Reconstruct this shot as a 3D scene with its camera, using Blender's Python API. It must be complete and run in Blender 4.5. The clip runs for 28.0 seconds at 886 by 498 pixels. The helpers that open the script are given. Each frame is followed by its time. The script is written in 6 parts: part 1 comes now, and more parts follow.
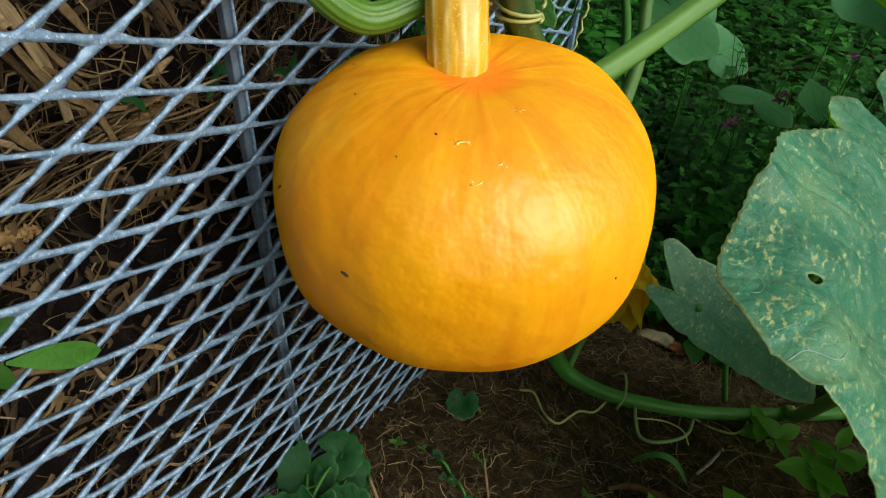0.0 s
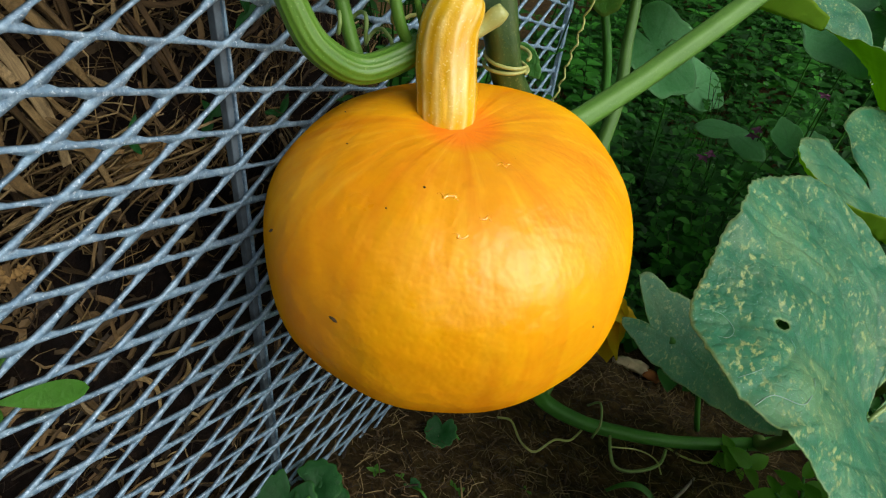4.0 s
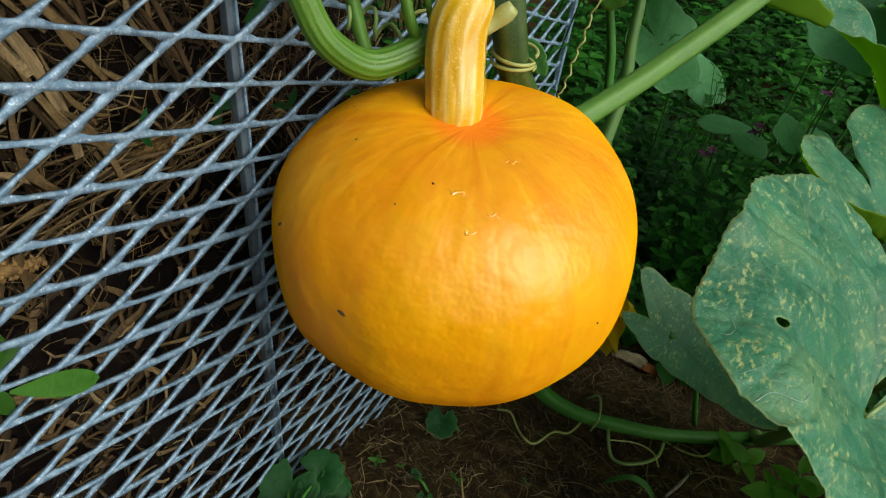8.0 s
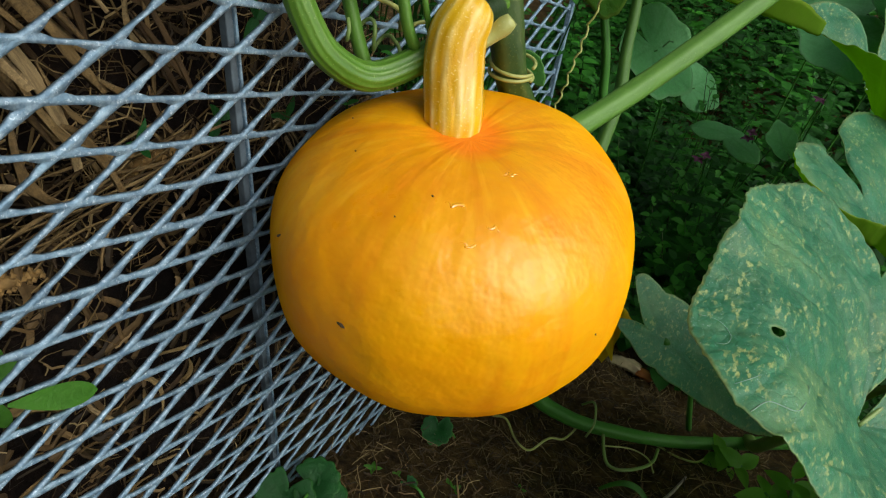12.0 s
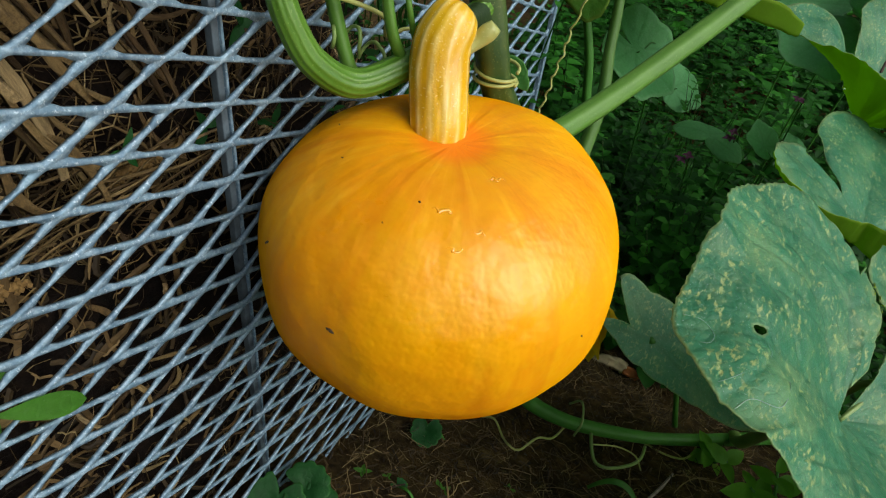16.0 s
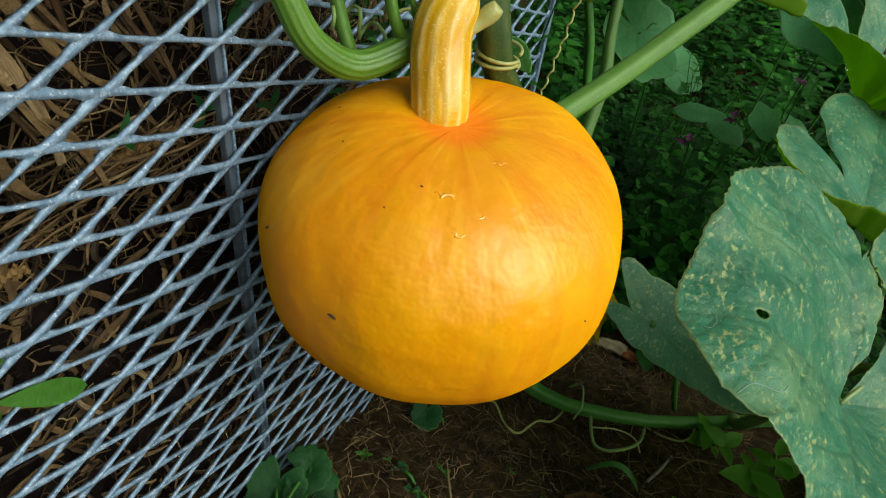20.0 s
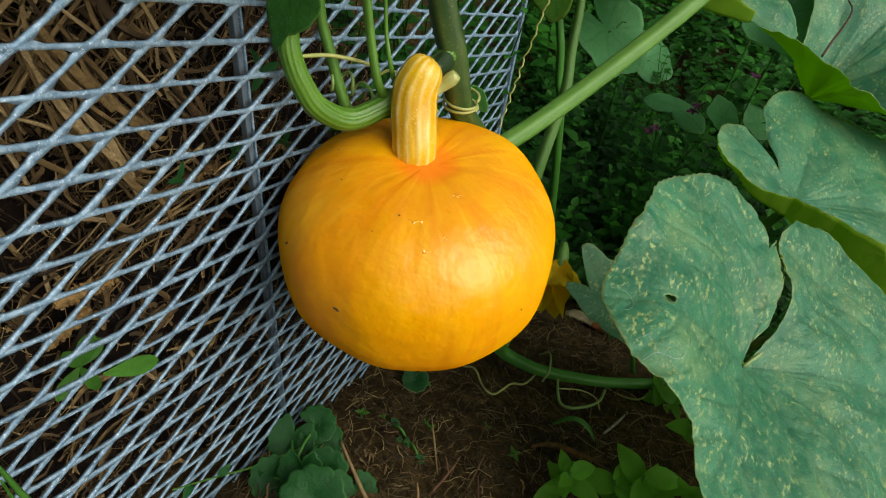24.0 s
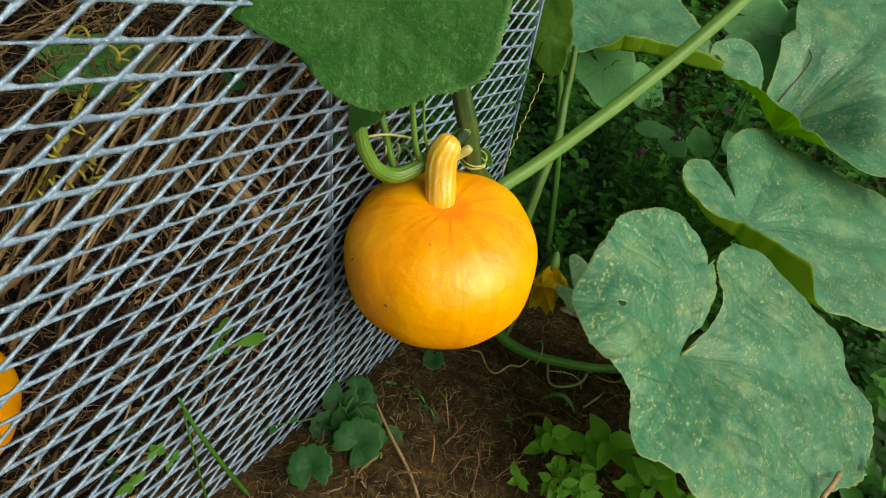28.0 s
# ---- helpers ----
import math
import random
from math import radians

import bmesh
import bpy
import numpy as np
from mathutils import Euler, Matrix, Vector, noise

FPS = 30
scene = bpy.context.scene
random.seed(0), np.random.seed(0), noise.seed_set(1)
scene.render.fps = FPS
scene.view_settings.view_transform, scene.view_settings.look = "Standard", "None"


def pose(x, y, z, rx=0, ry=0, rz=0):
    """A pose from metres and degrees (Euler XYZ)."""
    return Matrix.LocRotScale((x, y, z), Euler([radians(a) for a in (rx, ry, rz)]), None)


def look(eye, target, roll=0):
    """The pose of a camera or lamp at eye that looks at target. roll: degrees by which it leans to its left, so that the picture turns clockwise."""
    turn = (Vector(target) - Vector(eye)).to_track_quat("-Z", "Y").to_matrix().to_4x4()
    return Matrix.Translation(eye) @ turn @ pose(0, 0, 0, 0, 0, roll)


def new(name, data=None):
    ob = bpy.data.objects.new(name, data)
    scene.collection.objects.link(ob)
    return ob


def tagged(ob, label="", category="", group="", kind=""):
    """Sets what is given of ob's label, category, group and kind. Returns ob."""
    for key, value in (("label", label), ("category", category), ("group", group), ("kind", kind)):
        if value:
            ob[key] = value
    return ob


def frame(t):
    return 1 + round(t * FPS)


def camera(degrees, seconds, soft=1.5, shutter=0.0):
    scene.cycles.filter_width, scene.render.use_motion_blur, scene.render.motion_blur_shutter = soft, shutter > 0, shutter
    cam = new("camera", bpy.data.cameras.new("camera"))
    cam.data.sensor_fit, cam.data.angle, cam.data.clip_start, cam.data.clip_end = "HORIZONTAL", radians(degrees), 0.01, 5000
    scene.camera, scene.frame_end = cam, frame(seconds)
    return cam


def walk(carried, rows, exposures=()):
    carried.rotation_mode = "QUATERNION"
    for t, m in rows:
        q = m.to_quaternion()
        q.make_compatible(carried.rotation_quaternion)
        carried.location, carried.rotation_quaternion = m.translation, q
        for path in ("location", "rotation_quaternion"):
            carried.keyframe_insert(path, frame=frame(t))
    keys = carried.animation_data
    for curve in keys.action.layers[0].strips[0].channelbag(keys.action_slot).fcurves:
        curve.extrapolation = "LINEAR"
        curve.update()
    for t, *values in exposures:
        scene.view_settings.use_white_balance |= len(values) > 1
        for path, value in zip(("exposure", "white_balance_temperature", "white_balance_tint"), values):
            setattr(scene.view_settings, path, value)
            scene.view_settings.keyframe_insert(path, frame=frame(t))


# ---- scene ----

# ---------------------------------------------------------------- camera
cam = camera(68.57, 28.0, 1.15)
PATH = [
    (0, (0.2274, -0.1300, 0.9444), (-0.1479, 0.5161, 0.2798), 4.30),
    (0.5, (0.2289, -0.1287, 0.9443), (-0.1485, 0.5169, 0.2804), 4.11),
    (1, (0.2292, -0.1286, 0.9441), (-0.1465, 0.5191, 0.2813), 4.17),
    (1.5, (0.2283, -0.1283, 0.9474), (-0.1364, 0.5228, 0.2818), 6.00),
    (2, (0.2272, -0.1288, 0.9473), (-0.1388, 0.5191, 0.2794), 5.38),
    (2.5, (0.2274, -0.1291, 0.9518), (-0.1288, 0.5229, 0.2825), 6.44),
    (3, (0.2266, -0.1312, 0.9549), (-0.1257, 0.5266, 0.2892), 6.86),
    (3.5, (0.2264, -0.1301, 0.9598), (-0.1257, 0.5378, 0.3041), 6.66),
    (4, (0.2229, -0.1311, 0.9625), (-0.1344, 0.5442, 0.3173), 7.04),
    (4.5, (0.2234, -0.1321, 0.9624), (-0.1352, 0.5409, 0.3154), 6.82),
    (6.5, (0.2198, -0.1342, 0.9680), (-0.1307, 0.5444, 0.3225), 8.22),
    (7, (0.2206, -0.1350, 0.9655), (-0.1306, 0.5370, 0.3134), 7.99),
    (7.5, (0.2202, -0.1349, 0.9656), (-0.1224, 0.5419, 0.3139), 8.50),
    (8, (0.2199, -0.1344, 0.9661), (-0.1298, 0.5346, 0.3103), 7.90),
    (8.5, (0.2170, -0.1336, 0.9653), (-0.1267, 0.5369, 0.3077), 9.00),
    (9, (0.2180, -0.1340, 0.9682), (-0.1287, 0.5384, 0.3142), 8.49),
    (9.5, (0.2174, -0.1346, 0.9699), (-0.1265, 0.5493, 0.3264), 8.68),
    (10, (0.2186, -0.1352, 0.9707), (-0.1264, 0.5452, 0.3241), 8.35),
    (10.5, (0.2174, -0.1352, 0.9689), (-0.1242, 0.5389, 0.3141), 8.22),
    (11, (0.2163, -0.1347, 0.9690), (-0.1239, 0.5429, 0.3170), 8.73),
    (11.5, (0.2162, -0.1342, 0.9694), (-0.1264, 0.5423, 0.3175), 8.40),
    (13.5, (0.2154, -0.1350, 0.9721), (-0.1155, 0.5505, 0.3236), 9.64),
    (14, (0.2156, -0.1340, 0.9771), (-0.1083, 0.5565, 0.3303), 10.26),
    (14.5, (0.2153, -0.1335, 0.9730), (-0.1115, 0.5557, 0.3263), 8.95),
    (15, (0.2147, -0.1344, 0.9737), (-0.1193, 0.5477, 0.3232), 8.02),
    (15.5, (0.2152, -0.1352, 0.9733), (-0.1115, 0.5553, 0.3278), 8.56),
    (16, (0.2161, -0.1358, 0.9733), (-0.1093, 0.5520, 0.3245), 8.72),
    (16.5, (0.2160, -0.1354, 0.9723), (-0.1102, 0.5418, 0.3129), 8.87),
    (17, (0.2159, -0.1358, 0.9718), (-0.1014, 0.5465, 0.3132), 9.50),
    (17.5, (0.2148, -0.1354, 0.9720), (-0.1031, 0.5485, 0.3153), 9.56),
    (18, (0.2130, -0.1353, 0.9715), (-0.1095, 0.5386, 0.3067), 8.04),
    (18.5, (0.2131, -0.1346, 0.9709), (-0.1039, 0.5387, 0.3029), 8.75),
    (19, (0.2122, -0.1342, 0.9699), (-0.1055, 0.5391, 0.3022), 8.58),
    (19.5, (0.2123, -0.1346, 0.9718), (-0.0999, 0.5395, 0.3023), 9.04),
    (20, (0.2131, -0.1342, 0.9717), (-0.0992, 0.5413, 0.3038), 8.97),
    (20.5, (0.2123, -0.1331, 0.9725), (-0.0988, 0.5428, 0.3043), 8.73),
    (21, (0.2127, -0.1337, 0.9747), (-0.0862, 0.5450, 0.3038), 8.81),
    (21.5, (0.2142, -0.1318, 0.9860), (-0.0861, 0.5411, 0.3099), 8.01),
    (23.5, (0.2397, -0.1812, 1.0597), (-0.0439, 0.4682, 0.3541), 9.01),
    (24, (0.2499, -0.1861, 1.0667), (-0.0386, 0.4630, 0.3628), 8.93),
    (24.5, (0.2525, -0.1912, 1.0776), (-0.0479, 0.4594, 0.3802), 8.59),
    (25, (0.2570, -0.1963, 1.0826), (-0.0410, 0.4624, 0.3917), 10.26),
    (25.5, (0.2575, -0.2032, 1.0889), (-0.0435, 0.4473, 0.3916), 9.73),
    (26, (0.2606, -0.2120, 1.0968), (-0.0423, 0.4368, 0.3987), 9.46),
    (26.5, (0.2631, -0.2081, 1.1019), (-0.0422, 0.4423, 0.4062), 9.51),
    (27, (0.2751, -0.2192, 1.1234), (-0.0296, 0.4256, 0.4225), 9.30),
    (27.5, (0.2787, -0.2590, 1.1711), (-0.0300, 0.3715, 0.4590), 8.36),
    (28, (0.2939, -0.3009, 1.2242), (-0.0051, 0.3286, 0.5070), 9.39),
]
walk(cam, [(t, look(eye, target, roll)) for t, eye, target, roll in PATH], exposures=[(0, 0.08, 6300, 13), (3, 0.02, 6350, 12), (7, -0.06, 6450, 9), (11, -0.08, 6450, 9), (21, -0.08, 6450, 8), (24, -0.02, 6700, 9), (27, 0.04, 7100, 12), (28, 0.17, 7350, 12)])

# ---------------------------------------------------------------- light: an overcast sky, brighter towards +x
world = bpy.data.worlds.new("sky")
scene.world = world
world.use_nodes = True
wn = world.node_tree
sky = wn.nodes.new("ShaderNodeTexSky")
sky.sky_type, sky.sun_disc = "NISHITA", False
sky.sun_elevation, sky.sun_rotation = radians(42), radians(96)
sky.air_density, sky.dust_density, sky.ozone_density = 1.0, 3.0, 1.0
haze = wn.nodes.new("ShaderNodeHueSaturation")  # a cloud layer takes most of the blue out of the sky
haze.inputs["Saturation"].default_value = 0.35
wn.links.new(sky.outputs[0], haze.inputs["Color"])
wn.links.new(haze.outputs[0], wn.nodes["Background"].inputs[0])
wn.nodes["Background"].inputs[1].default_value = 0.135
sun = new("sun", bpy.data.lights.new("sun", "SUN"))
sun.data.energy, sun.data.angle, sun.data.color = 2.6, radians(60), (1.0, 0.97, 0.9)
sun.matrix_world = look((1.9, -0.2, 1.7), (0, 0, 0))


# ---------------------------------------------------------------- materials
def mat(name, rough=0.6, metal=0.0, spec=0.5):
    m = bpy.data.materials.new(name)
    m.use_nodes = True
    n = m.node_tree.nodes
    b = n["Principled BSDF"]
    b.inputs["Roughness"].default_value, b.inputs["Metallic"].default_value = rough, metal
    b.inputs["Specular IOR Level"].default_value = spec
    return m, m.node_tree, b


def node(tree, kind, **values):
    n = tree.nodes.new(kind)
    for key, v in values.items():
        n.inputs[key.replace("_", " ")].default_value = v
    return n


def coords(tree, scale=(1, 1, 1)):
    c, m = tree.nodes.new("ShaderNodeTexCoord"), tree.nodes.new("ShaderNodeMapping")
    m.inputs["Scale"].default_value = scale
    tree.links.new(c.outputs["Object"], m.inputs["Vector"])
    return m.outputs[0]


def noise_tex(tree, vec, scale, detail=4.0, rough=0.55):
    n = node(tree, "ShaderNodeTexNoise", Scale=scale, Detail=detail, Roughness=rough)
    tree.links.new(vec, n.inputs["Vector"])
    return n.outputs["Fac"]


def ramp(tree, fac, stops):
    r = tree.nodes.new("ShaderNodeValToRGB")
    els = r.color_ramp.elements
    while len(els) < len(stops):
        els.new(0.5)
    for e, (p, c) in zip(els, stops):
        e.position, e.color = p, (*c, 1) if len(c) == 3 else c
    tree.links.new(fac, r.inputs[0])
    return r.outputs[0]


def mix(tree, fac, a, b, kind="MIX"):
    m = tree.nodes.new("ShaderNodeMix")
    m.data_type, m.blend_type = "RGBA", kind
    for sock, v in ((m.inputs[0], fac), (m.inputs[6], a), (m.inputs[7], b)):
        if isinstance(v, bpy.types.NodeSocket):
            tree.links.new(v, sock)
        elif isinstance(v, tuple):
            sock.default_value = (*v, 1) if len(v) == 3 else v
        else:
            sock.default_value = v
    return m.outputs[2]


def grey(v):
    return (v, v, v)


def bump(tree, bsdf, fac, dist, strength=0.6, onto=None):
    b = node(tree, "ShaderNodeBump", Strength=strength, Distance=dist)
    tree.links.new(fac, b.inputs["Height"])
    if onto:
        tree.links.new(onto, b.inputs["Normal"])
    tree.links.new(b.outputs[0], bsdf.inputs["Normal"])
    return b.outputs[0]


def attr(tree, name):
    a = tree.nodes.new("ShaderNodeAttribute")
    a.attribute_name = name
    return a


def island(tree):
    return tree.nodes.new("ShaderNodeNewGeometry").outputs["Random Per Island"]


def translucent(tree, bsdf, colour, share):
    t, m = tree.nodes.new("ShaderNodeBsdfTranslucent"), tree.nodes.new("ShaderNodeMixShader")
    if isinstance(colour, bpy.types.NodeSocket):
        tree.links.new(colour, t.inputs[0])
    else:
        t.inputs[0].default_value = (*colour, 1)
    m.inputs[0].default_value = share
    out = tree.nodes["Material Output"]
    tree.links.new(bsdf.outputs[0], m.inputs[1])
    tree.links.new(t.outputs[0], m.inputs[2])
    tree.links.new(m.outputs[0], out.inputs[0])


def leaf_material(name, dark, light, speck, glow, share=0.2, rough=0.5, specks=0.5, spec=0.15, sheen=0.0):
    m, t, b = mat(name, rough, spec=spec)
    v = coords(t)
    base = ramp(t, noise_tex(t, v, 14, 5), [(0.3, dark), (0.7, light)])
    # pale flecks, drawn out along the leaf, in uneven patches
    lengthwise = coords(t, (1.0, 0.5, 0.85))
    spots = ramp(t, noise_tex(t, lengthwise, 300, 3, 0.6), [(0.54, grey(0)), (0.64, grey(1))])
    where = ramp(t, noise_tex(t, v, 40, 4, 0.7), [(0.42, grey(0)), (0.57, grey(specks))])
    base = mix(t, mix(t, 1.0, spots, where, "MULTIPLY"), base, speck)
    bloom = ramp(t, noise_tex(t, v, 70, 5, 0.7), [(0.48, grey(0)), (0.72, grey(specks * 0.45))])
    base = mix(t, bloom, base, tuple(0.55 * x + 0.45 * y + 0.03 for x, y in zip(light, speck)))
    broad = ramp(t, noise_tex(t, v, 15, 3), [(0.54, grey(0)), (0.74, grey(specks * 0.62))])
    base = mix(t, broad, base, tuple(0.5 * x + 0.5 * y for x, y in zip(light, speck)))
    grain = ramp(t, noise_tex(t, v, 210, 4, 0.7), [(0.3, grey(0.72)), (0.7, grey(1.0))])
    base = mix(t, 1.0, base, grain, "MULTIPLY")
    hairs = ramp(t, noise_tex(t, v, 1100, 1, 0.5), [(0.69, grey(0)), (0.75, grey(specks * 0.5))])
    base = mix(t, hairs, base, (0.6, 0.72, 0.6))
    a = attr(t, "veins")
    sep = t.nodes.new("ShaderNodeSeparateColor")
    t.links.new(a.outputs["Color"], sep.inputs[0])
    base = mix(t, mix(t, 1.0, sep.outputs[0], grey(0.4), "MULTIPLY"), base, tuple(0.55 * x for x in dark))
    base = mix(t, mix(t, 1.0, sep.outputs[1], grey(0.6), "MULTIPLY"), base, speck)
    t.links.new(base, b.inputs["Base Color"])
    n1 = bump(t, b, noise_tex(t, v, 90, 6, 0.7), 0.0025, 0.6)
    net = node(t, "ShaderNodeTexVoronoi", Scale=170.0)
    net.feature = "DISTANCE_TO_EDGE"
    t.links.new(v, net.inputs["Vector"])
    bump(t, b, ramp(t, net.outputs["Distance"], [(0.0, grey(0)), (0.16, grey(1))]), 0.0005, 0.4, n1)
    b.inputs["Sheen Weight"].default_value, b.inputs["Sheen Roughness"].default_value = sheen, 0.5
    translucent(t, b, glow, share)
    return m


LEAF = leaf_material("squash_leaf_top", (0.019, 0.165, 0.08), (0.056, 0.275, 0.138), (0.46, 0.56, 0.2), (0.26, 0.6, 0.06), 0.28, 0.4, 1.0, 0.4, 0.02)
LEAF_UNDER = leaf_material("squash_leaf_underside", (0.16, 0.28, 0.015), (0.22, 0.36, 0.025), (0.36, 0.4, 0.06), (0.5, 0.75, 0.03), 0.62, 0.7, 0.2)
LEAF_DARK = leaf_material("squash_leaf_young", (0.02, 0.12, 0.016), (0.038, 0.18, 0.03), (0.15, 0.32, 0.09), (0.1, 0.36, 0.03), 0.25, 0.5, 0.55)
OLIVE_LEAF = leaf_material("olive_leaf", (0.03, 0.12, 0.008), (0.055, 0.17, 0.012), (0.2, 0.26, 0.04), (0.2, 0.32, 0.02), 0.25, 0.6, 0.3)
BIN_LEAF = leaf_material("fleshy_leaf", (0.042, 0.15, 0.014), (0.068, 0.21, 0.026), (0.2, 0.4, 0.1), (0.2, 0.5, 0.04), 0.25, 0.5, 0.1)
PALE_LEAF = leaf_material("pale_leaf", (0.1, 0.4, 0.13), (0.19, 0.54, 0.21), (0.32, 0.58, 0.3), (0.25, 0.6, 0.12), 0.3, 0.5, 0.4)
WEED = leaf_material("weed_leaf", (0.075, 0.25, 0.02), (0.13, 0.36, 0.03), (0.25, 0.48, 0.1), (0.35, 0.7, 0.05), 0.45, 0.5, 0.1)
IVY = leaf_material("crenate_leaf", (0.008, 0.06, 0.012), (0.017, 0.1, 0.022), (0.07, 0.22, 0.05), (0.06, 0.3, 0.02), 0.2, 0.45, 0.12)


def thicket_material():
    """Each sprig has a tone of its own, and each leaf a little more."""
    m, t, b = mat("herb_leaves", 0.55, spec=0.35)
    tone = attr(t, "veins")
    sep = t.nodes.new("ShaderNodeSeparateColor")
    t.links.new(tone.outputs["Color"], sep.inputs[0])
    each = t.nodes.new("ShaderNodeObjectInfo").outputs["Random"]
    fac = mix(t, 0.3, mix(t, 0.3, sep.outputs[0], island(t)), each)
    c = ramp(t, fac, [(0.1, (0.005, 0.045, 0.002)), (0.45, (0.016, 0.12, 0.006)), (0.7, (0.045, 0.24, 0.016)), (0.9, (0.14, 0.45, 0.07))])
    t.links.new(c, b.inputs["Base Color"])
    translucent(t, b, c, 0.3)
    return m


THICKET = thicket_material()


def shade_hedge_material():
    m, t, b = mat("shade_hedge_green", 0.8, spec=0.2)
    v = coords(t)
    c = ramp(t, noise_tex(t, v, 9, 8, 0.7), [(0.35, (0.008, 0.03, 0.006)), (0.55, (0.025, 0.075, 0.014)), (0.75, (0.06, 0.13, 0.03))])
    t.links.new(c, b.inputs["Base Color"])
    bump(t, b, noise_tex(t, v, 12, 6, 0.7), 0.2, 0.8)
    return m


SHADE_HEDGE = shade_hedge_material()


def stem_material(name, a, c, pale, lines=0.5, rough=0.42):
    """Ribbed green stem; "along" holds the angle round the stem and the way along it."""
    m, t, b = mat(name, rough)
    v = coords(t)
    base = ramp(t, noise_tex(t, v, 30, 4), [(0.3, a), (0.7, c)])
    at = attr(t, "veins")
    sep = t.nodes.new("ShaderNodeSeparateColor")
    t.links.new(at.outputs["Color"], sep.inputs[0])
    uneven = ramp(t, noise_tex(t, v, 70, 3), [(0.35, grey(0.25 * lines)), (0.65, grey(lines))])
    base = mix(t, mix(t, 1.0, sep.outputs[0], uneven, "MULTIPLY"), base, pale)
    hair = ramp(t, noise_tex(t, v, 700, 1), [(0.66, grey(0)), (0.72, grey(0.5))])
    base = mix(t, hair, base, pale)
    t.links.new(base, b.inputs["Base Color"])
    bump(t, b, noise_tex(t, v, 500, 2), 0.0005, 0.5)
    return m


STEM = stem_material("green_stem", (0.055, 0.155, 0.01), (0.085, 0.21, 0.02), (0.16, 0.3, 0.07), 0.35, 0.55)
HOOK = stem_material("hooked_stalk", (0.05, 0.15, 0.008), (0.09, 0.21, 0.014), (0.2, 0.34, 0.07), 0.4)
STEM_DARK = stem_material("dark_stem", (0.014, 0.05, 0.006), (0.045, 0.09, 0.012), (0.26, 0.28, 0.09), 0.2)
STEM_LOW = stem_material("shaded_stem", (0.03, 0.14, 0.01), (0.05, 0.2, 0.016), (0.09, 0.28, 0.045), 0.3, 0.58)
STEM_OLIVE = stem_material("olive_stem", (0.034, 0.11, 0.006), (0.058, 0.15, 0.01), (0.11, 0.22, 0.04), 0.3, 0.62)
PEDUNCLE = stem_material("striped_peduncle", (0.56, 0.28, 0.003), (0.72, 0.44, 0.01), (0.86, 0.7, 0.26), 0.85, 0.17)
BRUISE = stem_material("bruised_node", (0.007, 0.02, 0.006), (0.02, 0.045, 0.012), (0.1, 0.12, 0.04), 0.1)
TENDRIL = stem_material("pale_tendril", (0.3, 0.33, 0.08), (0.4, 0.42, 0.14), (0.5, 0.5, 0.25), 0.3)
TENDRIL_DULL = stem_material("dull_tendril", (0.22, 0.2, 0.015), (0.33, 0.3, 0.03), (0.4, 0.38, 0.1), 0.3)
TENDRIL_GREEN = stem_material("green_tendril", (0.14, 0.22, 0.05), (0.2, 0.3, 0.08), (0.3, 0.4, 0.15), 0.3)


def pumpkin_material():
    m, t, b = mat("orange_rind", 0.3, spec=0.5)
    v = coords(t)
    base = ramp(t, noise_tex(t, v, 11, 6, 0.65), [(0.25, (0.69, 0.222, 0.0006)), (0.5, (0.79, 0.322, 0.0008)), (0.75, (0.85, 0.425, 0.001))])
    # streaks that run from stem to blossom end
    at = attr(t, "polar")
    mp = node(t, "ShaderNodeMapping", Scale=(26.0, 2.2, 1.0))
    t.links.new(at.outputs["Vector"], mp.inputs["Vector"])
    streak = ramp(t, noise_tex(t, mp.outputs[0], 1.0, 5, 0.6), [(0.52, grey(0)), (0.74, grey(0.7))])
    sep = t.nodes.new("ShaderNodeSeparateXYZ")
    t.links.new(at.outputs["Vector"], sep.inputs[0])
    shoulder = ramp(t, sep.outputs[1], [(0.45, grey(0.15)), (0.8, grey(1.0))])
    base = mix(t, mix(t, 1.0, streak, shoulder, "MULTIPLY"), base, (0.95, 0.52, 0.03))
    deep = ramp(t, noise_tex(t, mp.outputs[0], 0.7, 4, 0.6), [(0.3, grey(0.6)), (0.48, grey(0))])
    base = mix(t, deep, base, (0.7, 0.19, 0.001))
    red = ramp(t, sep.outputs[1], [(0.94, grey(0)), (0.972, grey(0.75))])
    base = mix(t, red, base, (0.88, 0.19, 0.006))
    t.links.new(base, b.inputs["Base Color"])
    b.inputs["Specular Tint"].default_value = (1.0, 0.93, 0.78, 1)  # waxy skin
    b.inputs["Subsurface Weight"].default_value = 0.12
    b.inputs["Subsurface Radius"].default_value = (0.02, 0.008, 0.002)
    b.inputs["Subsurface Scale"].default_value = 0.4
    r = ramp(t, noise_tex(t, v, 40, 4), [(0.3, grey(0.25)), (0.7, grey(0.36))])
    facing = t.nodes.new("ShaderNodeLayerWeight")
    facing.inputs["Blend"].default_value = 0.35
    waxy = ramp(t, facing.outputs["Facing"], [(0.15, grey(0.0)), (0.75, grey(1.0))])
    t.links.new(mix(t, waxy, r, grey(0.75)), b.inputs["Roughness"])
    t.links.new(ramp(t, facing.outputs["Facing"], [(0.1, grey(0.56)), (0.72, grey(0.03))]), b.inputs["Specular IOR Level"])
    n1 = bump(t, b, noise_tex(t, v, 50, 3, 0.5), 0.0055, 0.4)
    n2 = bump(t, b, noise_tex(t, mp.outputs[0], 1.1, 3, 0.5), 0.003, 0.27, n1)
    bump(t, b, noise_tex(t, v, 190, 3, 0.6), 0.0004, 0.1, n2)
    return m


